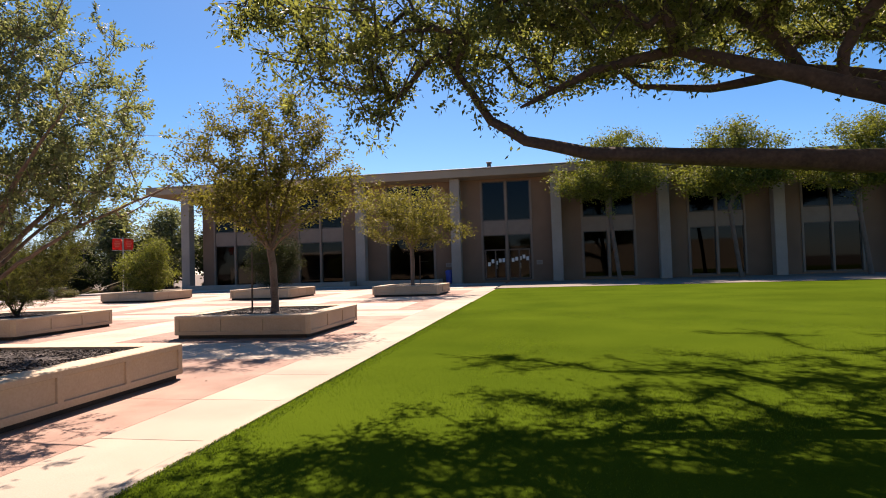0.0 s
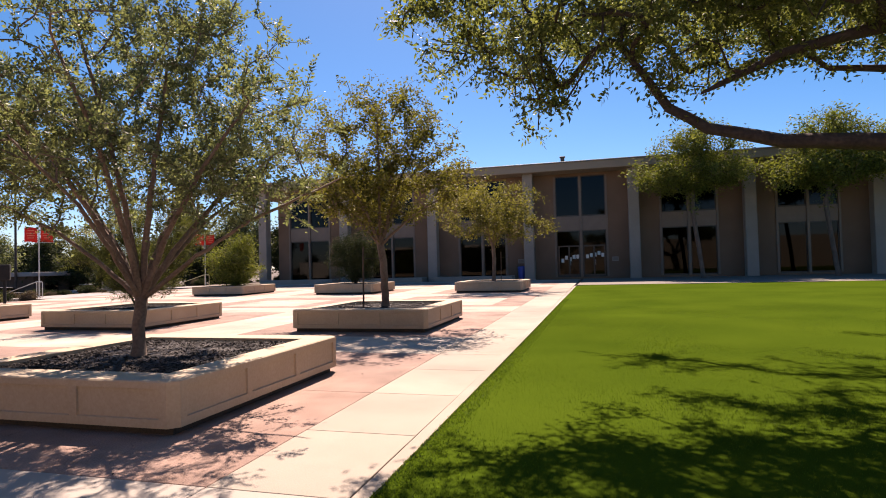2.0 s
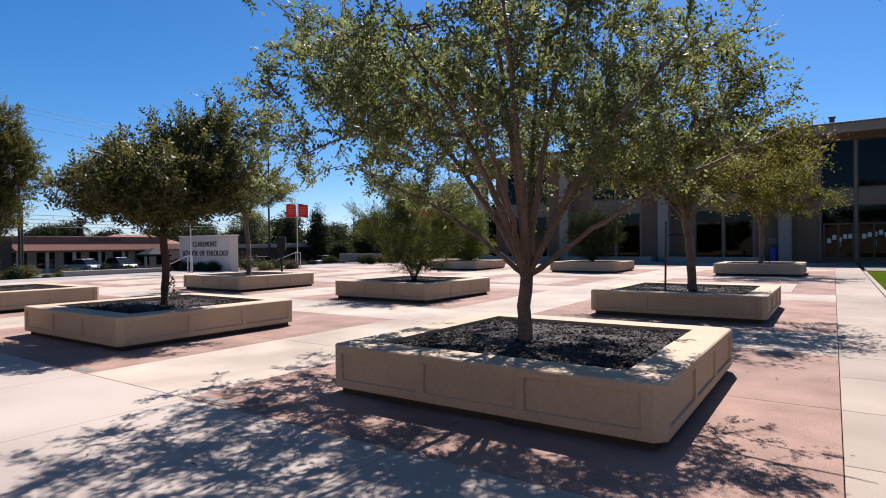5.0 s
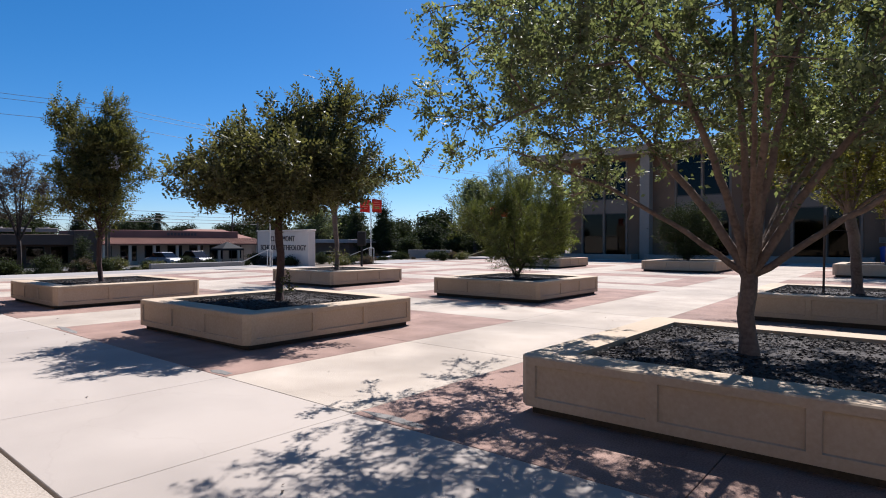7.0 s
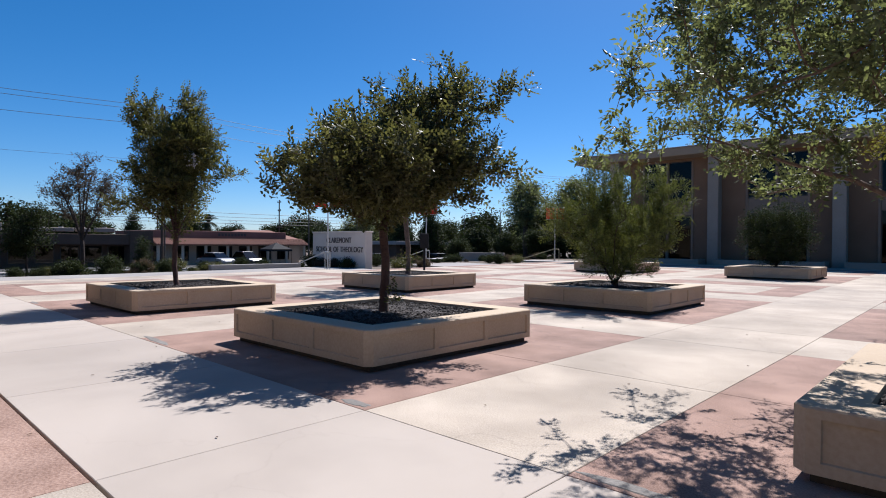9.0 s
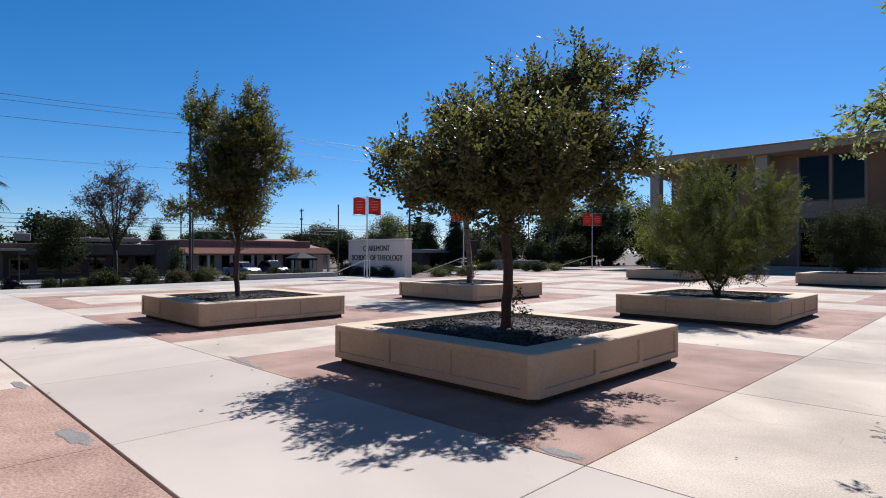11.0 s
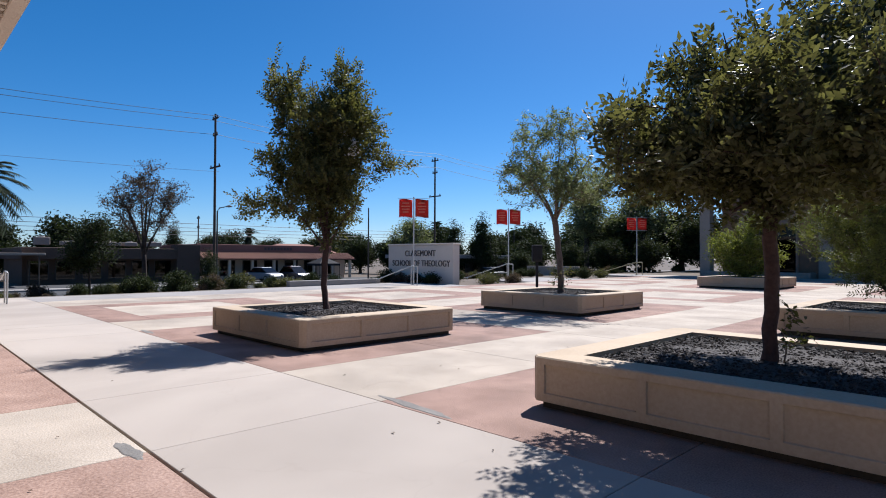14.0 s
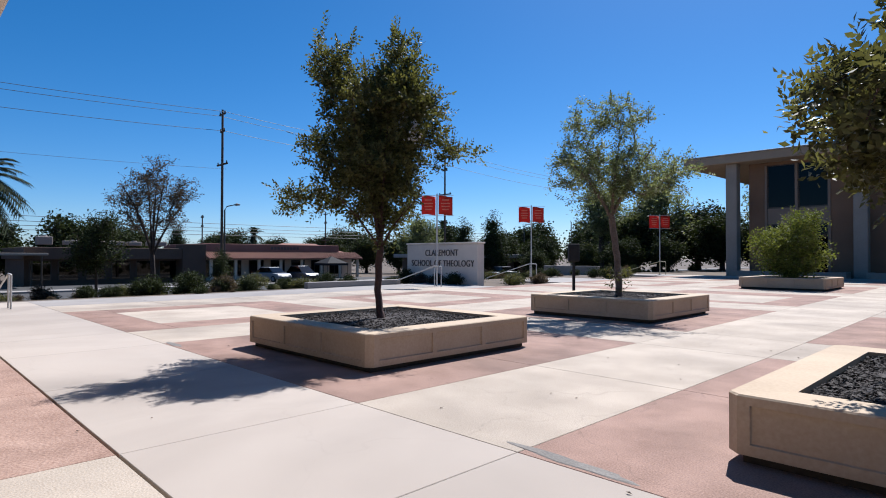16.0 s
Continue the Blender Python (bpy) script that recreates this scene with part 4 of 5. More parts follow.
# the great tree on the lawn: low heavy limbs reaching over the grass
# the high overhead blobs are unseen crown, added to deepen the lawn's shade
tree("tree", (7.2, 7.4, 0.0), [(0, 0, -0.05), (-0.15, 0, 1.0), (-0.4, 0, 1.8)],
     [(-8.7, -0.6, 4.2, 1.3, 1.2, 0.9), (-7.4, 0.6, 4.5, 1.6, 1.8, 0.9), (-5.2, 0.6, 4.9, 2.1, 2.4, 0.9), (-2.5, 0.8, 5.3, 2.6, 2.8, 1.1), (0.5, 0, 5.8, 3.2, 3.6, 1.4), (3, 0, 5.0, 2.8, 3.2, 1.5), (-9.8, -0.6, 3.6, 0.9, 0.9, 0.7), (-10.5, -0.3, 4.4, 1.1, 1.1, 0.7), (-9.4, 0.9, 4.6, 1.2, 1.0, 0.6), (-1.0, 4.6, 6.2, 2.4, 1.6, 0.9), (-11.0, -0.6, 4.7, 0.7, 0.7, 0.5), (-9.7, 6.0, 6.6, 1.1, 1.1, 0.45), (-7.4, 6.2, 6.8, 1.5, 1.1, 0.5), (-4.6, 6.5, 7.0, 1.8, 1.1, 0.5), (-5.4, 9.4, 7.2, 1.5, 0.7, 0.35), (-2.6, 8.8, 7.0, 1.5, 0.8, 0.35), (-9.0, 2.8, 5.6, 1.1, 1.1, 0.5), (-7.2, 3.6, 5.7, 1.6, 1.5, 0.6), (-5.0, 4.0, 5.9, 1.8, 1.6, 0.7), (-2.6, 4.0, 6.1, 2.0, 1.7, 0.8), (-8.0, -1.9, 4.35, 2.0, 0.9, 0.5), (-4.0, -1.9, 4.6, 2.4, 0.9, 0.6), (-10.2, -1.4, 4.3, 1.0, 0.8, 0.5), (-6.5, -1.0, 4.4, 2.2, 0.8, 0.7), (-3.5, -1.0, 4.8, 2.2, 0.9, 0.8), (-9.0, 1.0, 6.5, 1.9, 1.4, 0.9), (-6.2, 0.9, 6.5, 2.0, 1.4, 0.9), (-8.6, 1.6, 7.3, 2.0, 1.3, 0.9), (-6.0, 1.6, 7.3, 2.0, 1.4, 0.9), (-2.0, -4.5, 6.0, 3.0, 2.0, 1.1), (-6.0, -4.0, 6.2, 2.5, 1.8, 0.9), (2.2, -4.0, 5.6, 3.0, 2.2, 1.2)],
     4500, 9, "leaf_big", "bark_dark", 0.40, "great spreading tree with heavy low limbs over the lawn", 21,
     limbs=[[(-0.4, 0, 1.8), (-2.0, -0.2, 2.25), (-4.1, -0.4, 2.42), (-5.6, -0.4, 2.55), (-7.1, -0.4, 2.68), (-7.85, -0.4, 2.88), (-8.25, -0.4, 3.15), (-8.75, -0.4, 3.95)],
            [(-0.4, 0, 1.8), (-1.8, -0.3, 2.5), (-3.0, -0.4, 2.75), (-4.1, -0.4, 3.15), (-5.0, -0.4, 3.46), (-6.1, -0.4, 3.82), (-7.05, -0.4, 3.65), (-7.9, -0.4, 3.28)],
            [(-2.0, -0.2, 2.35), (-2.9, -0.15, 2.85), (-3.8, 0.0, 3.4), (-4.6, 0.1, 3.62), (-5.6, 0.2, 3.5), (-6.4, 0.3, 3.62)],
            [(-0.4, 0, 1.8), (0.8, 0.5, 3.0), (2.0, 1.0, 4.2)], [(-0.4, 0, 1.8), (-0.6, 1.2, 3.0), (-1.5, 2.6, 4.0)], [(-0.4, 0, 1.8), (0.3, -1.2, 3.2), (0.6, -2.2, 4.4)]],
     length=0.078, width=0.036, sigma=0.1, droop=0.6, step=0.22, reach=0.12, spray=(1, 0.26, 9, -0.3),
     limb_r=[(0.2, 0.035), (0.19, 0.03), (0.14, 0.03), (0.2, 0.06), (0.2, 0.06), (0.2, 0.06)])

# trees before the building
for x, y, s, w in ((4.2, 39.2, 22, 1.0), (11.5, 39.0, 23, 1.0), (18.5, 38.4, 24, 1.1)):
    tree("tree", (x, y, gz(y)), [(0, 0, 0), (-0.25, 0, 2.2), (-0.5, 0, 4.2)],
         [(-0.6 * w, 0, 6.7, 4.0 * w, 2.2, 1.3), (-2.4, -0.3, 6.3, 1.6, 1.4, 0.9), (1.6, 0, 6.6, 2.0, 1.6, 1.0), (0, 0, 8.5, 3.1, 1.8, 1.1), (0.3, 0.2, 9.5, 1.6, 1.3, 0.6)],
         560, 9, "leaf_yellow", "bark_grey", 0.13, "slim pale-trunked tree with glossy leaves before the building", s,
         length=0.17, width=0.09, sigma=0.26, step=0.35, group="trees by the building", gaps=0.25)


# ---- the canopy over the walk, and an unseen wall added for reflections ----
tagged(part("unseen_wall", box(-45, 30, -6.4, -6.0, -0.5, 4.4), "fascia"), "unseen plain beige wall added behind the walk for reflections", "wall", kind="structure")
canopy = empty("canopy", -29, -2.6, 4.0, label="beige slatted canopy over the walk", category="canopy", kind="structure")
part("fascia", box(-12, 12, 3.3, 3.45, -0.02, 0.34, 0.01), "sign", canopy)
part("deck", box(-12, 12, -3.4, 3.3, 0.16, 0.3), "sign", canopy)
part("end_fascia", box(12.0, 12.12, -3.4, 3.45, -0.02, 0.34, 0.01), "sign", canopy)
slat = mesh_of("slat", box(-0.035, 0.035, -3.4, 3.3, 0.0, 0.16), "sign")
for k in range(118):
    part("slat", slat, "sign", canopy).location.x = -11.8 + k * 0.2

# ---- plaza furniture ----
def banner_pole(x, y, label):
    z = gz(y)
    e = empty("banner_pole", x, y, z, 44, label=label, category="flagpole", group="banner poles")
    part("pole", tube([(0, 0, 0), (0, 0, 4.35)], [0.04, 0.032], 10), "steel", e)
    part("base", box(-0.09, 0.09, -0.09, 0.09, 0, 0.03, 0.008), "steel", e)
    for s in (-1, 1):
        n = 8
        bm = bmesh.new()
        rows = []
        for j in range(5):
            rows.append([bm.verts.new((s * (0.07 + 0.66 * i / n), 0.03 * math.sin(i * 0.9 + j * 0.5 + s), 3.35 + 0.22 * j + 0.03 * math.sin(i * 0.5 + s))) for i in range(n + 1)])
        for j in range(4):
            for i in range(n):
                bm.faces.new((rows[j][i], rows[j][i + 1], rows[j + 1][i + 1], rows[j + 1][i]))
        bmesh.ops.solidify(bm, geom=list(bm.faces), thickness=0.006)
        cloth = part("banner", bm, "banner", e, "red cloth banner with faded print", smooth=True)
        for j, (zz, w) in enumerate(((4.02, 0.34), (3.86, 0.44), (3.72, 0.38), (3.58, 0.3))):
            part("print_bar", box(s * 0.4 - w / 2, s * 0.4 + w / 2, -0.05, -0.044, zz, zz + 0.055), "banner_mark", cloth)
        for zz in (3.32, 4.27):
            part("arm", tube([(0, 0, zz), (s * 0.78, 0, zz)], 0.012, 6), "steel", e)
    return e


BANNERS = ((-34.0, 18.7), (-34.9, 27.2), (-33.2, 40.2))
for bx, by in BANNERS:
    banner_pole(bx, by, "slim white pole with two red banners on the plaza's edge")


def handrail(x, y, mat="steel", run=3.4, drop=0.95):
    e = empty("handrail", x, y, gz(y), label="pale tubular handrail beside the steps down", category="handrail", group="step handrails")
    part("post", tube([(0.45, 0, -0.02), (0.45, 0, 0.9)], 0.024, 8), mat, e)
    part("rail", tube([(0.45, 0, 0.9), (0.4, 0, 0.93), (0.0, 0, 0.95), (-run, 0, 0.95 - drop), (-run - 0.2, 0, 0.93 - drop)], 0.026, 8), mat, e)
    part("post", tube([(0.0, 0, -0.02), (0.0, 0, 0.93)], 0.024, 8), mat, e)
    part("post", tube([(-run + 0.1, 0, -drop - 0.3), (-run + 0.1, 0, 0.97 - drop)], 0.024, 8), mat, e)
    return e


for (bx, by), m_ in zip(BANNERS, ("steel", "steel", "yellow")):
    handrail(bx + 0.1, by - 0.25, m_)
handrail(-34.1, 2.5, "steel")


def steps(x0, y0, y1):
    """Broad concrete steps from the plaza down to the street."""
    bm = bmesh.new()
    for k in range(6):
        block(bm, x0 - 0.5 * (k + 1), x0 - 0.5 * k, y0, y1, -1.3, gz(y0) - 0.16 * (k + 1), 0.01)
    return tagged(part("steps", bm, "side_walk"), "broad grey concrete steps down from the plaza", "steps", kind="structure")


tagged(part("low_wall", box(-36.95, -36.64, 13.4, 18.7, -0.4, 0.3, 0.015), "side_walk"), "low pale concrete cheek wall at the head of the steps", "wall", kind="structure")

for x0, a, b in ((-36.62, 2.6, 6.5), (-36.62, 12.0, 18.5), (-35.62, 25.4, 30.9), (-35.62, 38.2, 40.9)):
    steps(x0, a, b)

amp = empty("speaker_post", -26.6, 18.8, gz(18.8), 44, label="black loudspeaker box on a thick black post", category="speaker")
part("post", box(-0.05, 0.05, -0.05, 0.05, 0, 1.2, 0.01), "black", amp)
part("foot", box(-0.14, 0.14, -0.14, 0.14, 0, 0.03, 0.006), "black", amp)
head_box = part("box", box(-0.2, 0.2, -0.17, 0.17, 1.2, 1.88, 0.03), "black", amp)
part("grille", box(-0.16, 0.16, -0.185, -0.165, 1.26, 1.82, 0.01), "black", head_box)


def text_mesh(words, height):
    cu = bpy.data.curves.new("letters", "FONT")
    cu.body, cu.size, cu.extrude, cu.align_x = words, height, 0.02, "CENTER"
    cu.space_character = 1.06
    tmp = new("letters_tmp", cu)
    me = bpy.data.meshes.new_from_object(tmp.evaluated_get(bpy.context.evaluated_depsgraph_get()))
    bpy.data.objects.remove(tmp)
    me.materials.clear()
    me.materials.append(M["letter"])
    return me


def sign_wall():
    e = empty("sign_wall", -35.95, 20.8, gz(20.8), label="long pale stone sign wall with dark raised lettering", category="sign")
    part("wall", box(-2.62, 2.62, 0.0, 0.5, -0.5, 2.02, 0.03), "sign", e)
    part("coping", box(-2.66, 2.66, -0.04, 0.54, 2.02, 2.1, 0.015), "sign", e)
    for words, size, z in (("CLAREMONT", 0.46, 1.42), ("SCHOOL OF THEOLOGY", 0.46, 0.88)):
        t = part("lettering", text_mesh(words, size), "letter", e, "dark raised lettering")
        t.matrix_local = pose(0.1, -0.015, z, 90) @ Matrix.Diagonal((0.86, 1, 1, 1))
        w = t.dimensions.x
    return e


sign_wall()
tagged(part("low_wall", box(-42.5, -37.5, 39.0, 39.3, -0.3, 0.75, 0.02), "column"), "low grey garden wall beyond the plaza", "wall", kind="structure")
for sx, sy in ((PX[0] - 0.42, PY[1] - 0.25), (PX[0] + 0.3, PY[2] + 0.4)):
    st = empty("tree_stake", sx, sy, gz(sy) + 0.4, label="thin dark timber stake beside a planter tree", category="stake")
    part("stake", tube([(0, 0, 0), (0.02, 0, 1.5)], 0.022, 6), "pole", st)
    part("tie", tube([(0, 0, 1.2), (0.2, 0.1, 1.22), (0.4, 0.22, 1.2)], 0.008, 5), "rubber", st)


def sucker(x, y, s, h=1.0, w=1.0):
    """A leafy shoot at a tree's foot."""
    tree("shoot", (x, y, gz(y) + 0.42), [(0, 0, 0), (0.03, 0, 0.12)], [(0.05, 0.05, 0.4 * h, 0.14 * w, 0.14 * w, 0.3 * h)], int(12 * w), 3, "leaf_upright", "bark_grey", 0.008, "thin leafy shoot rising at a tree's foot", s, length=0.07, width=0.035, sigma=0.03, step=0.08, twig=0.004, category="plant", along=2)


sucker(PX[1] + 0.12, PY[0] - 0.05, 41)
sucker(PX[2] - 0.02, PY[1] - 0.12, 42, 1.3, 3.0)
for k, (ox, oy, oz) in enumerate(((0.5, -0.35, 2.75), (0.75, -0.3, 2.55))):
    bl = empty("blossom", PX[2] + ox - 0.15, PY[0] + oy + 0.3, gz(PY[0]) + oz + 0.7, label="white blossom cluster on the upright tree", category="blossom")
    part("petals", leaf_mesh("petals", np.array([(0, 0, 0), (0.02, 0, 0.12), (0, 0.02, 0.22)]), 26, 0.045, 0.05, 0.045, "blossom", np.random.default_rng(k)), "blossom", bl)["kind"] = "stuff"

# ---- planting between plaza and street ----
protos = []
for k, (mat_, w, h, lab) in enumerate((("leaf_far", 0.8, 0.7, "dark low shrub in the roadside bed"), ("leaf_far", 0.7, 0.9, "upright green shrub in the roadside bed"), ("leaf_rust", 0.6, 0.6, "dry reddish shrub in the roadside bed"), ("leaf_dark", 0.9, 0.6, "dark spreading shrub in the roadside bed"))):
    protos.append(tree("shrub", (-40 - k, 8 + 2 * k, -0.3), [(0, 0, 0), (0, 0, 0.08)], [(0, 0, h * 0.6, w, w, h * 0.55), (0.3 * w, 0, h * 0.9, w * 0.5, w * 0.5, h * 0.4)],
                       90, 6, mat_, "bark_dark", 0.02, lab, 50 + k, length=0.12, width=0.05, sigma=0.12, step=0.2, upright=0.4, droop=0.0, category="shrub", group="roadside shrubs"))


def drop_at(x, y):
    """Height of the falling ground beyond the plaza."""
    p = [(-51.9, -1.25), (-51.0, -1.1), (-47, -0.75), (-43, -0.4), (-39, -0.12), (-37.0, -0.1)]
    return float(np.interp(x, [a for a, _ in p], [b for _, b in p])) + gz(min(y, 45))


rs = random.Random(8)
for k in range(330):
    x, y = rs.uniform(-50.5, -38.2), rs.uniform(-2, 62)
    if (12 < y < 20 and x > -40) or (25 < y < 31 and x > -40) or (38 < y < 41 and x > -40) or (2 < y < 7 and x > -41) or (20 < y < 22 and x > -39.5):
        continue
    s = rs.choice((0.2, 0.26, 0.34, 0.42, 0.55, 0.75))
    copy_thing(protos[rs.randrange(4)], pose(x, y, drop_at(x, y) - 0.03, 0, 0, rs.uniform(0, 360)) @ Matrix.Diagonal((s, s, s * rs.uniform(0.8, 1.2), 1)))
for x, y, k in ((-35.9, 20.4, 2), (-34.6, 20.4, 0), (-37.0, 20.3, 2), (-38.2, 20.4, 1), (-32.6, 22.6, 3), (-33.2, 23.6, 0), (-32.3, 24.4, 2), (-33.0, 32.5, 1), (-34.5, 33.5, 0), (-33.2, 35.0, 3), (-35.2, 36.4, 2), (-36.5, 24.2, 1), (-37.5, 33.0, 0)):
    copy_thing(protos[k], pose(x, y, drop_at(-37.4, y), 0, 0, 40 * k) @ Matrix.Diagonal((0.75, 0.75, 0.75, 1)))

# roadside trees
tree("tree", (-47.0, 10.3, drop_at(-47, 10.3)), [(0, 0, 0), (0.1, 0, 1.2), (0, 0, 2.2)],
     [(0, 0, 5.6, 1.9, 1.9, 1.1), (1.1, 1.1, 5.4, 1.1, 1.1, 0.85), (-1.1, -1.1, 5.2, 1.1, 1.1, 0.75), (-0.2, -0.2, 6.5, 1.3, 1.3, 0.5), (0.7, 0.7, 4.2, 1.1, 1.1, 0.7), (-0.8, -0.8, 4.2, 1.1, 1.1, 0.7), (0.3, 0.3, 7.2, 0.9, 0.9, 0.35), (1.4, 1.4, 6.2, 0.7, 0.7, 0.4)],
     560, 3, "leaf_rust", "bark_dark", 0.11, "half-bare tree with russet leaves by the street", 61, limbs=fan((0, 0, 2.2), 5, 3.4, 1.6, 34) + fan((0, 0, 2.2), 2, 4.0, 0.5, 35), limb_r=[(0.06, 0.02)] * 7, reach=0.1, length=0.13, width=0.05, sigma=0.12, step=0.25, twig=0.009)
tree("tree", (-44.5, 7.1, drop_at(-44.5, 7.1)), [(0, 0, 0), (0, 0, 1.2)],
     [(0, 0, 2.6, 1.3, 1.3, 1.3), (0.3, 0.3, 3.5, 0.8, 0.8, 0.7), (-0.4, -0.5, 2.0, 0.9, 0.9, 0.7)],
     230, 7, "leaf_far", "bark_dark", 0.06, "small dark street tree beside the footway", 62, length=0.13, width=0.06, sigma=0.17, step=0.22, twig=0.007)
tree("tree", (-43.5, 12.5, drop_at(-43.5, 12.5)), [(0, 0, 0), (0, 0, 0.5)], [(0, 0, 1.2, 0.5, 0.5, 0.9), (0, 0, 1.9, 0.3, 0.3, 0.5)], 90, 6, "leaf_far", "bark_dark", 0.03,
     "narrow dark shrub in the roadside bed", 63, length=0.11, width=0.04, sigma=0.12, step=0.2, upright=0.4, category="shrub")


def far_tree(kind_, seed):
    """Prototypes for the woods beyond the street."""
    if kind_ == "round":
        return tree("tree", (-90, -20 - 9 * seed, -1.25), [(0, 0, 0), (0, 0, 1.8)], [(0, 0, 4.2, 3.2, 3.2, 2.2), (1.6, 0.5, 3.4, 2, 2, 1.4), (-1.5, -0.6, 5.0, 2, 2, 1.5), (0.3, 0.2, 6.2, 1.5, 1.5, 0.9), (0, 0, 2.2, 2.6, 2.6, 1.2)], 330, 7, "leaf_far", "bark_dark", 0.25, "broad dark green tree beyond the street", seed, length=0.34, width=0.2, sigma=0.42, step=0.5, twig=0.02, group="trees beyond the street")
    if kind_ == "tall":
        return tree("tree", (-90, -20 - 9 * seed, -1.25), [(0, 0, 0), (0, 0, 3), (0, 0, 7)], [(0, 0, 3.4, 2.2, 2.2, 2.0), (0, 0, 5.8, 1.5, 1.5, 1.9), (0, 0, 8.0, 0.8, 0.8, 1.6)], 300, 7, "leaf_far", "bark_dark", 0.22, "tall dark conifer beyond the street", seed, length=0.3, width=0.12, sigma=0.36, step=0.5, twig=0.02, group="trees beyond the street")
    return tree("tree", (-90, -20 - 9 * seed, -1.25), [(0, 0, 0), (0.3, 0, 2.5), (0, 0, 4.5)], [(0, 0, 7.5, 3.4, 3.2, 2.2), (2.2, 0, 6.0, 1.8, 1.8, 1.3), (-2.0, 0.6, 5.4, 2.0, 2.0, 1.4), (0.6, 0, 9.4, 1.8, 1.8, 1.0), (-1.2, 0, 3.6, 1.6, 1.6, 1.0)], 300, 6, "leaf_light", "bark_dark", 0.25, "tall open-crowned eucalyptus with grey-green leaves", seed, length=0.34, width=0.14, sigma=0.4, step=0.5, twig=0.02, group="trees beyond the street", gaps=0.25)


woods = {k: far_tree(k, s) for k, s in (("round", 1), ("tall", 2), ("gum", 3))}
SPOTS = [
    ("round", -96, 2, 1.25), ("round", -92, 9, 1.0), ("round", -60, 2.5, 0.85), ("round", -88, 15, 1.15), ("round", -84, 20, 0.95), ("tall", -110, 34, 0.95), ("round", -118, 44, 1.1), ("round", -112, 52, 1.0),
    ("round", -104, 58, 1.1), ("round", -92, 58, 1.0), ("round", -86, 60, 0.95), ("tall", -76, 55, 1.0), ("gum", -70, 50, 0.85), ("round", -78, 62, 1.2), ("round", -70, 66, 1.0),
    ("tall", -62, 50, 0.85), ("tall", -60, 53, 0.95), ("round", -64, 60, 0.95), ("round", -58, 60, 0.85), ("round", -55, 66, 1.0), ("tall", -52, 62, 0.8), ("round", -49, 62, 0.8),
    ("gum", -46.5, 55, 1.05), ("round", -44, 58, 1.0), ("gum", -41, 57, 1.0), ("round", -47, 64, 1.2), ("round", -40, 64, 1.15), ("round", -36, 60, 0.95), ("gum", -33, 66, 1.1), ("round", -32, 58, 0.75),
    ("round", -44, 48, 0.5), ("round", -41, 50, 0.55), ("round", -38, 52, 0.5), ("round", -47, 44, 0.45), ("round", -30.5, 74, 1.0), ("gum", -20, 84, 1.3), ("round", -60, 76, 1.3), ("round", -75, 82, 1.4), ("round", -95, 78, 1.4), ("round", -115, 70, 1.4), ("round", -130, 52, 1.3), ("round", -130, 30, 1.3), ("round", -130, 12, 1.3), ("round", -110, 20, 1.1), ("round", -104, 26, 1.0), ("round", -125, -6, 1.3), ("round", -100, -10, 1.2),
]
for kind_, x, y, s in SPOTS:
    z = -1.3 if x < -52 else drop_at(x, y) - 0.1
    copy_thing(woods[kind_], pose(x, y, z, 0, 0, (x * 37 + y * 17) % 360) @ Matrix.Diagonal((s, s, s * 0.92, 1)))


def palm(x, y, z, tall, crown, label, seed, fronds=42):
    e = empty("palm_tree", x, y, z, label=label, category="palm")
    part("trunk", tube([(0, 0, -0.1), (0.05, 0, tall * 0.5), (0, 0, tall)], [crown * 0.13, crown * 0.1, crown * 0.12], 10), "pole", e)
    rng = random.Random(seed)
    for k in range(fronds):
        a, el = rng.uniform(0, 2 * math.pi), math.radians(rng.uniform(-55, 80))
        ln = crown * rng.uniform(0.8, 1.1)
        pts = []
        for j in range(7):
            u = j / 6
            d = ln * u
            pts.append(Vector((math.cos(a) * d * math.cos(el), math.sin(a) * d * math.cos(el), tall + d * math.sin(el) - 0.45 * ln * u * u)))
        verts, faces = [], []
        side = Vector((-math.sin(a), math.cos(a), 0))
        for j in range(6):
            for q in range(3):
                p = pts[j].lerp(pts[j + 1], q / 3)
                w = (pts[j + 1] - pts[j]).normalized()
                for s in (-1, 1):
                    tip = p + (side * s * 0.8 + w * 0.75 + Vector((0, 0, -0.25))) * ln * 0.24
                    i = len(verts)
                    verts += [p, p + w * ln * 0.055, tip]
                    faces.append((i, i + 1, i + 2))
        raw("frond", verts, faces, "leaf_palm", e)
    return e


palm(-62.3, 4.4, -1.2, 8.0, 2.9, "stout palm with a full crown of arching fronds", 3, 95)
palm(-92, 76, -1.2, 8.2, 2.6, "far palm with a round crown of fronds", 4)
palm(-100, 42, -1.2, 6.0, 2.2, "low palm with a round crown of fronds", 5)


# ---- street side: poles, wires, lamps ----
def utility_pole(x, y, tall, label):
    e = empty("utility_pole", x, y, -1.25, 0, label=label, category="utility pole", group="utility poles")
    part("pole", tube([(0, 0, 0), (0, 0, tall)], [0.13, 0.09], 10), "pole", e)
    for zz, w in ((tall - 0.45, 0.55), (tall - 1.9, 0.4), (tall - 4.7, 1.0)):
        part("crossarm", box(-w, w, -0.06, 0.06, zz, zz + 0.13, 0.01), "pole", e)
        for s in (-1, 1):
            part("insulator", tube([(s * w * 0.85, 0, zz + 0.13), (s * w * 0.85, 0, zz + 0.24), (s * w * 0.85, 0, zz + 0.32)], [0.05, 0.06, 0.03], 8), "wire", e)
    return e


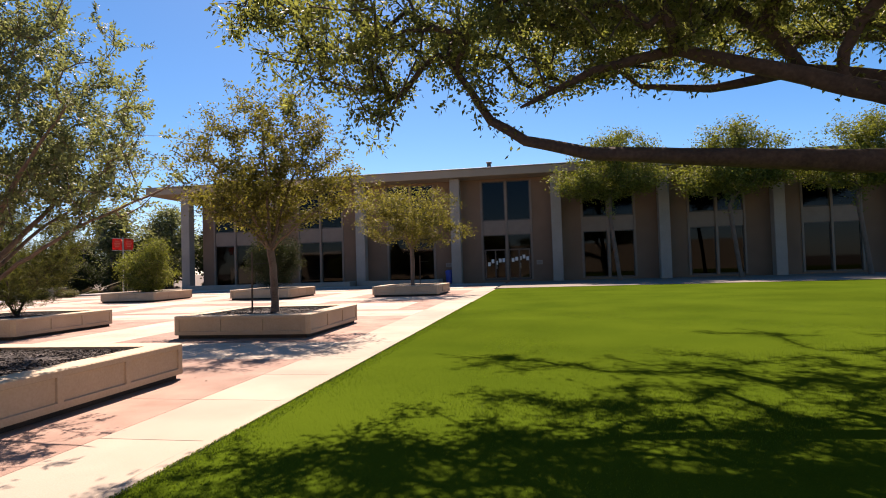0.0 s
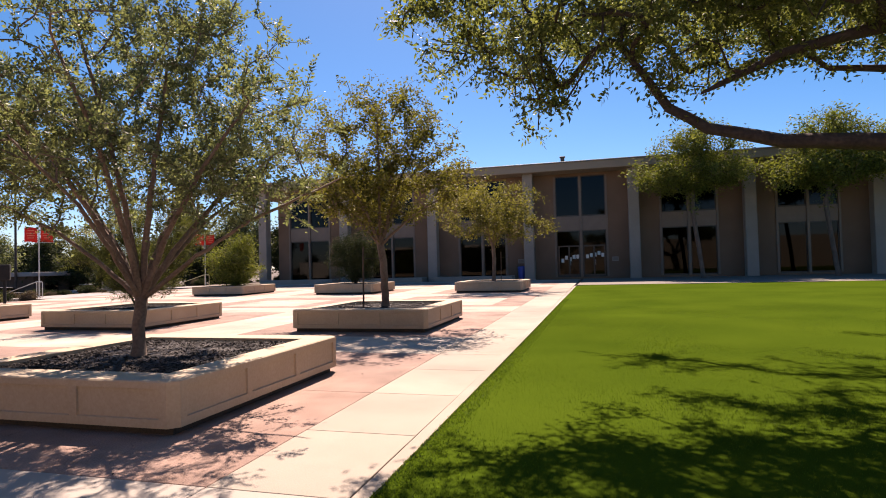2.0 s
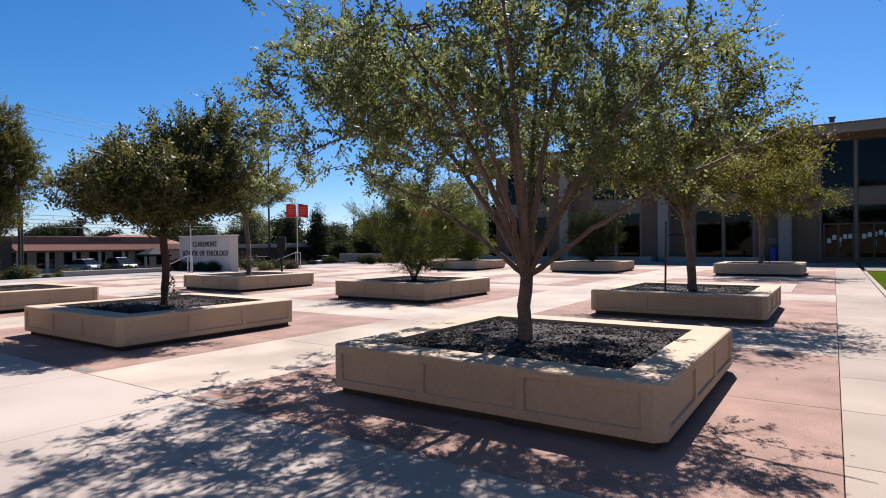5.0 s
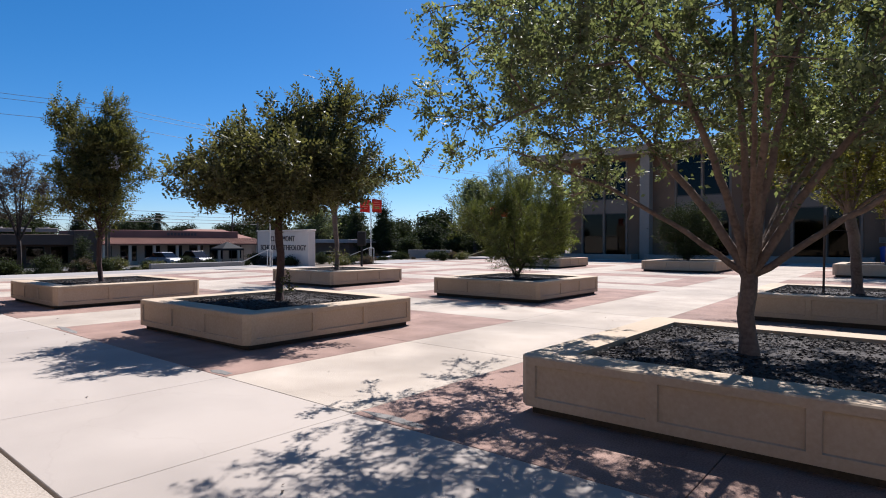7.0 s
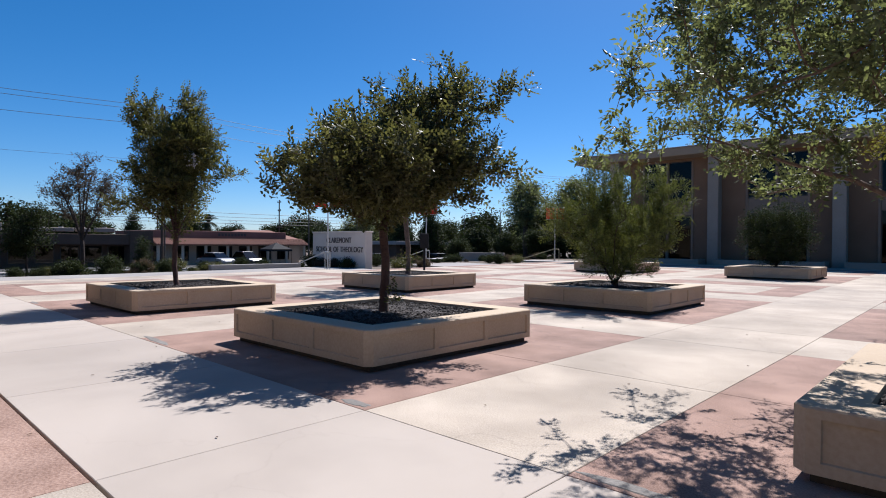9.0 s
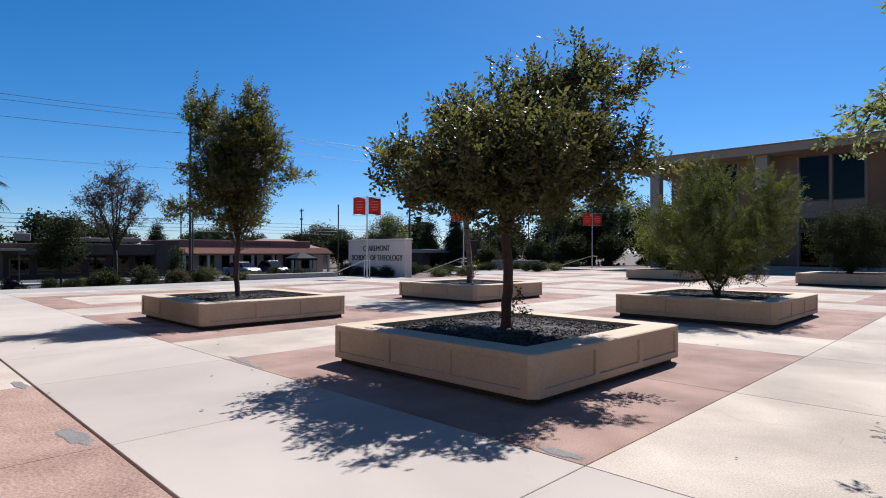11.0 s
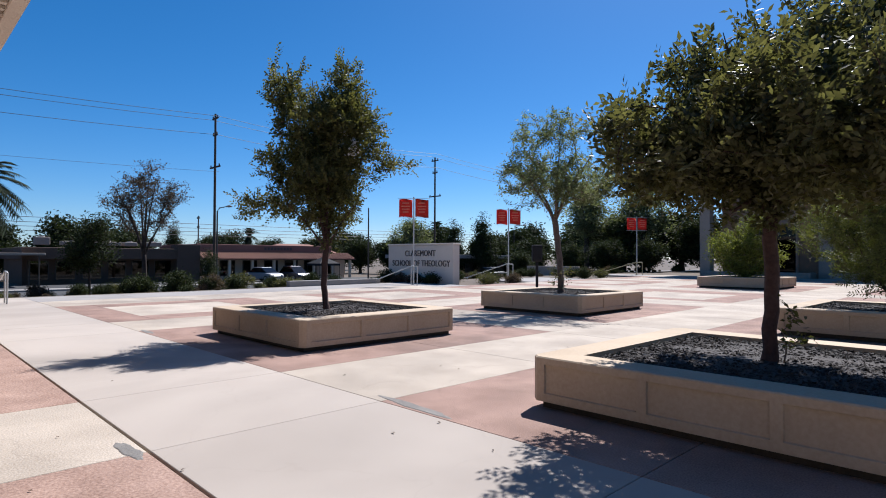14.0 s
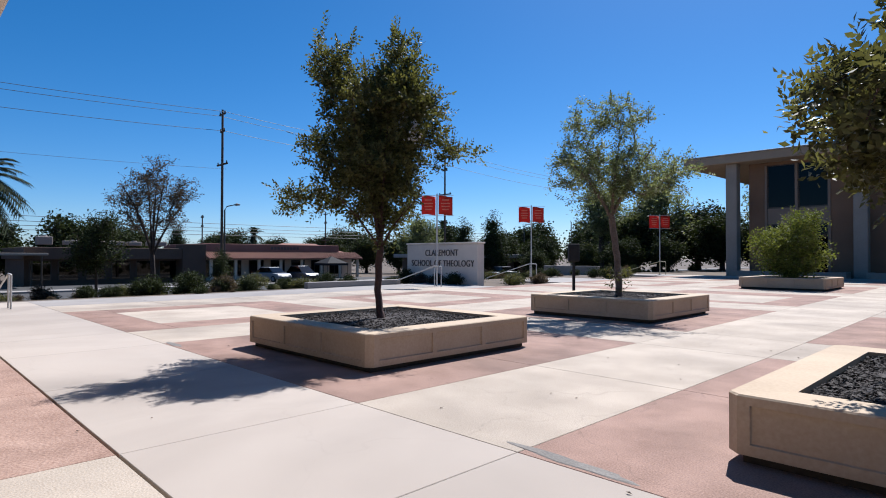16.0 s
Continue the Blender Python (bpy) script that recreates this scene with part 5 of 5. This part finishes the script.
P1, P2 = (-62.2, 20.6), (-62.2, 47.0)
utility_pole(*P1, 15.1, "tall dark timber utility pole beside the street")
utility_pole(*P2, 14.6, "tall dark timber utility pole farther along the street")
utility_pole(-105, 36.0, 9.2, "distant timber utility pole beyond the shops")
utility_pole(-95, 52.0, 10.0, "distant timber utility pole beyond the shops")


def cable(a, b, sag, r=0.018):
    pts = [Vector(a).lerp(Vector(b), u / 16) - Vector((0, 0, sag * 4 * (u / 16) * (1 - u / 16))) for u in range(17)]
    e = tagged(part("cable", tube(pts, r, 4), "wire"), "thin black overhead cable between the poles", "cable", "overhead cables")
    return e


for dx, z in ((0.5, 13.6), (-0.5, 13.4), (0.35, 12.0)):
    cable((-62.2 + dx, 20.6, z), (-62.2 + dx, -34, z + 0.2), 1.0)
    cable((-62.2 + dx, 20.6, z), (-62.2 + dx, 47, z + 0.1), 0.5)
    cable((-62.2 + dx, 47, z + 0.1), (-62.2 + dx, 92, z), 0.9)
cable((-61.35, 20.6, 8.73), (-61.35, -34, 9.0), 0.7, 0.01)
for z in (6.2, 5.6, 5.1, 4.6):
    cable((-95, -20, z), (-95, 110, z + 0.4), 0.3, 0.03)


def street_lamp(x, y, tall, arm, rz, label):
    e = empty("street_lamp", x, y, -1.25, rz, label=label, category="street lamp", group="street lamps")
    part("pole", tube([(0, 0, 0), (0, 0, tall - 0.4), (0.25, 0, tall - 0.1), (arm, 0, tall)], [0.09, 0.06, 0.05, 0.035], 8), "frame", e)
    part("lamp_head", tube([(arm - 0.05, 0, tall), (arm + 0.25, 0, tall + 0.02), (arm + 0.6, 0, tall - 0.02)], [0.05, 0.11, 0.05], 8), "column", e)
    return e


street_lamp(-62.0, 20.75, 7.0, 1.1, 20, "street lamp arm on a dark pole by the street")
street_lamp(-63.0, 63.0, 7.2, 1.6, 0, "curved street lamp at the roadside")
lp = empty("lamp_post", -50.6, 55.5, -1.1, label="slim dark lamp post by the street", category="street lamp")
part("pole", tube([(0, 0, 0), (0, 0, 6.5)], [0.07, 0.05], 8), "frame", lp)
lp2 = empty("lamp_post", -50.8, 28.6, -1.1, label="slim dark lamp post beside the footway", category="street lamp")
part("pole", tube([(0, 0, 0), (0, 0, 6.6)], [0.07, 0.05], 8), "frame", lp2)


# ---- shops across the street ----
def shop_row():
    e = empty("shop_building", -76, 34.5, -1.25, label="single-storey shop row with a terracotta tile mansard roof", category="building")
    part("wall", box(-12, -0.9, -9.8, 9.8, 0, 3.2), "mall_cream", e)
    part("parapet", box(-12, -0.3, -9.9, 7.4, 3.2, 4.1, 0.03), "mall_red", e, "red-brown parapet band")
    bm = bmesh.new()
    prof = [(-0.28, 3.22), (1.45, 2.5), (1.45, 2.36), (-0.28, 3.05)]
    a = [bm.verts.new((x, -9.9, z)) for x, z in prof]
    b = [bm.verts.new((x, 9.9, z)) for x, z in prof]
    for k in range(4):
        bm.faces.new((a[k], a[(k + 1) % 4], b[(k + 1) % 4], b[k]))
    bm.faces.new(a[::-1])
    bm.faces.new(b)
    mans = part("roof", bm, "tile", e, "terracotta tile mansard")
    course = mesh_of("tile_course", tube([(-0.28, 0, 3.24), (1.48, 0, 2.51)], 0.055, 6), "tile")
    for k in range(80):
        part("tile_course", course, "tile", mans).location.y = -9.8 + k * 0.248
    for k in range(8):
        part("post", box(0.75, 1.0, -9.6 + k * 2.7, -9.3 + k * 2.7, 0, 2.5, 0.02), "mall_cream", e)
    for k in range(7):
        y0 = -8.9 + k * 2.7
        w = part("window", box(-0.9, -0.84, y0 - 0.9, y0 + 0.9, 0.5, 2.3), "frame", e)
        part("pane", box(-0.84, -0.825, y0 - 0.82, y0 + 0.82, 0.58, 2.22), "car_glass", w)
    for k in range(9):
        part("sign_letter", box(-0.3, -0.25, -2.0 + k * 0.42, -1.72 + k * 0.42, 3.5, 3.82), "letter", e)
    return e


shop_row()


def brown_shop():
    e = empty("shop_building", -76, 16.8, -1.25, label="low dark brown flat-roofed shop building", category="building")
    part("wall", box(-12, -1.2, -7.6, 7.8, 0, 3.3), "mall_dark", e)
    part("fascia", box(-12.4, 0.6, -7.9, 7.8, 2.4, 3.5, 0.03), "mall_dark", e)
    part("end_wall", box(-1.2, 0.7, 5.4, 7.8, 0, 3.95, 0.02), "mall_dark", e)
    for k in range(6):
        y0 = -6.4 + k * 2.2
        w = part("window", box(-1.2, -1.14, y0 - 0.85, y0 + 0.85, 0.4, 2.3), "frame", e)
        part("pane", box(-1.14, -1.125, y0 - 0.77, y0 + 0.77, 0.48, 2.22), "car_glass", w)
    return e


brown_shop()
for y, w, h in ((10.8, 0.6, 0.75), (13.2, 0.9, 0.4), (14.8, 0.7, 0.35), (16.4, 1.1, 0.4), (18.4, 0.6, 0.4), (20.5, 0.9, 0.45)):
    u = empty("roof_unit", -78, y, 2.5, label="pale metal air-conditioning unit on a flat roof", category="roof unit", group="roof units")
    part("casing", box(-0.5, 0.5, -w, w, 0, h, 0.04), "column", u)
    part("fan_cowl", tube([(0, 0, h), (0, 0, h + 0.12)], 0.25, 10), "roofing", u)
house = empty("house", -100, 50, -1.25, label="far house with a low brown hipped roof", category="building")
part("wall", box(-5, 5, -7, 7, 0, 2.9), "mall_cream", house)
hb = bmesh.new()
base_ = [hb.verts.new(p) for p in ((-5.6, -7.6, 2.9), (5.6, -7.6, 2.9), (5.6, 7.6, 2.9), (-5.6, 7.6, 2.9))]
top_ = [hb.verts.new(p) for p in ((0, -3, 4.9), (0, 3, 4.9))]
for f in ((base_[0], base_[1], top_[0]), (base_[1], base_[2], top_[1], top_[0]), (base_[2], base_[3], top_[1]), (base_[3], base_[0], top_[0], top_[1]), tuple(base_[::-1])):
    hb.faces.new(f)
part("roof", hb, "tile", house)
low = empty("office_building", -66, 56, -1.25, 0, label="low grey office building with a wide flat roof", category="building")
part("wall", box(-5, 5, -8, 9, 0, 2.6), "mall_dark", low)
part("roof", box(-5.8, 5.8, -8.8, 9.8, 2.6, 3.05, 0.03), "roofing", low)
for k in range(5):
    w = part("window", box(5.0, 5.05, -6.8 + k * 3, -5.0 + k * 3, 0.5, 2.1), "frame", low)
    part("pane", box(5.05, 5.065, -6.7 + k * 3, -5.1 + k * 3, 0.6, 2.0), "car_glass", w)
carport = empty("carport", -74, 5.5, -1.25, label="thin pale-roofed open carport", category="carport")
part("roof", box(-2.5, 2.5, -4, 4.5, 2.75, 2.95, 0.02), "column", carport)
for s in (-1, 1):
    for q in (-3.6, 4.1):
        part("post", tube([(s * 2.2, q, 0), (s * 2.2, q, 2.75)], 0.06, 8), "frame", carport)
tent = empty("market_tent", -71.5, 37.6, -1.2, label="small pop-up tent with a dark peaked canopy", category="tent")
tb = bmesh.new()
ring = [tb.verts.new((1.4 * sx, 1.4 * sy, 1.9)) for sx, sy in ((-1, -1), (1, -1), (1, 1), (-1, 1))]
low_ring = [tb.verts.new((v.co.x, v.co.y, 1.65)) for v in ring]
apex = tb.verts.new((0, 0, 2.7))
for k in range(4):
    tb.faces.new((ring[k], ring[(k + 1) % 4], apex))
    tb.faces.new((low_ring[k], low_ring[(k + 1) % 4], ring[(k + 1) % 4], ring[k]))
part("canopy", tb, "black", tent)
for sx, sy in ((-1, -1), (1, -1), (1, 1), (-1, 1)):
    part("leg", tube([(1.36 * sx, 1.36 * sy, 0), (1.36 * sx, 1.36 * sy, 1.7)], 0.03, 6), "frame", tent)


def car(x, y, rz, paint, label, tall=1.5, group="parked cars"):
    """A saloon: lofted body with a glazed cabin, lamps and four wheels."""
    e = empty("car", x, y, -1.19, rz, label=label, category="car", group=group)
    prof = [(-2.2, 0.35), (-2.25, 0.62), (-2.1, 0.88), (-1.2, 0.95), (1.0, 0.98), (2.0, 0.85), (2.25, 0.6), (2.2, 0.32)]
    bm = bmesh.new()
    rows = []
    for yy, s in ((-0.88, 0.94), (-0.8, 1.0), (0.8, 1.0), (0.88, 0.94)):
        rows.append([bm.verts.new((px * (0.985 if abs(yy) > 0.85 else 1), yy, 0.3 + (pz - 0.3) * s)) for px, pz in prof])
    for a, b in zip(rows, rows[1:]):
        for k in range(len(prof) - 1):
            bm.faces.new((a[k], a[k + 1], b[k + 1], b[k]))
        bm.faces.new((a[-1], a[0], b[0], b[-1]))
    bm.faces.new(rows[0][::-1])
    bm.faces.new(rows[-1])
    bmesh.ops.recalc_face_normals(bm, faces=bm.faces)
    body = part("body", bm, paint, e, smooth=False)
    cab = [(-1.5, 0.93), (-0.95, tall - 0.04), (0.45, tall), (1.35, 0.95)]
    bm = bmesh.new()
    rows = [[bm.verts.new((px, yy * (1 if k in (0, 3) else 0.84), pz)) for k, (px, pz) in enumerate(cab)] for yy in (-0.8, 0.8)]
    for k in range(3):
        bm.faces.new((rows[0][k], rows[0][k + 1], rows[1][k + 1], rows[1][k]))
    bm.faces.new(rows[0][::-1])
    bm.faces.new(rows[1])
    part("cabin_glass", bm, "car_glass", e)
    part("roof_panel", box(-0.98, 0.48, -0.68, 0.68, tall - 0.03, tall + 0.02, 0.02), paint, e)
    for s in (-1, 1):
        part("headlight", box(2.1, 2.24, s * 0.62 - 0.16, s * 0.62 + 0.16, 0.6, 0.74, 0.02), "steel", body)
        part("tail_light", box(-2.25, -2.14, s * 0.66 - 0.14, s * 0.66 + 0.14, 0.68, 0.82, 0.02), "banner", body)
    for wx in (-1.35, 1.35):
        for s in (-1, 1):
            w = part("wheel", tube([(wx, s * 0.72, 0.33), (wx, s * 0.9, 0.33)], 0.33, 16), "rubber", e)
            part("rim", tube([(wx, s * 0.895, 0.33), (wx, s * 0.915, 0.33)], 0.2, 12), "car_silver", w)
    return e


car(-70.5, 29.5, 12, "car_silver", "silver saloon car parked before the shops")
car(-70.8, 33.2, 5, "car_dark", "dark saloon car parked before the shops", 1.6)
car(-57.5, 52, 90, "car_silver", "silver car standing on the street")
car(-60, 44, 90, "car_dark", "dark car standing on the street")


def fallen_leaves(count):
    """Dry leaves blown over the paving."""
    rng = np.random.default_rng(77)
    x = rng.uniform(-24, -4, count)
    y = rng.uniform(0.2, 12, count)
    c = np.stack([x, y, 0.006 + 0.006 * np.maximum(0, y - 9)], 1)
    inside = np.zeros(count, bool)
    for px in PX:
        for py in PY:
            inside |= (abs(x - px) < 1.65) & (abs(y - py) < 1.65)
    c = c[~inside]
    n = len(c)
    a = rng.uniform(0, 2 * np.pi, n)
    ln, wd = rng.uniform(0.012, 0.028, n), rng.uniform(0.006, 0.012, n)
    w = np.stack([np.cos(a), np.sin(a), 0 * a], 1)
    q = np.stack([-np.sin(a), np.cos(a), 0 * a], 1)
    up = np.array([0, 0, 1.0])
    v = np.stack([c - w * ln[:, None], c + q * wd[:, None] + up * 0.006, c + w * ln[:, None] + up * 0.004, c - q * wd[:, None] + up * 0.008], 1)
    me = bpy.data.meshes.new("fallen_leaves")
    me.from_pydata(v.reshape(-1, 3).tolist(), [], np.arange(n * 4).reshape(-1, 4).tolist())
    me.materials.append(M["leaf_rust"])
    return tagged(new("fallen_leaves", me), "small dry brown leaves scattered on the paving", "leaves", kind="stuff")


fallen_leaves(110)


def mortar_patch(x, y, w, d, seed, turn=0.0):
    """A thin, ragged smear of grey repair mortar on a slab's broken edge."""
    rng = random.Random(seed)
    n = 34
    bm = bmesh.new()
    outer, inner = [], []
    for k in range(n):
        a = 2 * math.pi * k / n
        r = rng.uniform(0.86, 1.0) * (1 + 0.16 * math.sin(2 * a + seed) + 0.1 * math.sin(5 * a + 2 * seed))
        px, py = w * r * math.cos(a), d * r * math.sin(a)
        outer.append(bm.verts.new((px, py, 0.0005)))
        inner.append(bm.verts.new((px * 0.86, py * 0.86, 0.005)))
    for k in range(n):
        bm.faces.new((outer[k], outer[(k + 1) % n], inner[(k + 1) % n], inner[k]))
    bm.faces.new(inner)
    e = empty("mortar_patch", x, y, 0.0, turn, label="grey ragged mortar repair on a slab's broken edge", category="patch", group="mortar repairs", kind="structure")
    part("mortar", bm, "mortar", e)


for k, (mx, my, mw, md, mt) in enumerate(((-14.8, 1.06, 0.3, 0.09, 0), (-17.2, 1.09, 0.24, 0.07, 0), (-16.72, 3.4, 0.5, 0.075, -3), (-9.3, 3.4, 0.35, 0.06, 3), (-24.2, 3.39, 0.4, 0.06, 0), (-11.95, 3.39, 0.22, 0.06, 0))):
    mortar_patch(mx, my, mw, md, k, mt)

# ---- paving slabs, piece by piece ----
for bm_, mat_ in SLABS:
    part("slab", bm_, mat_, pavement)
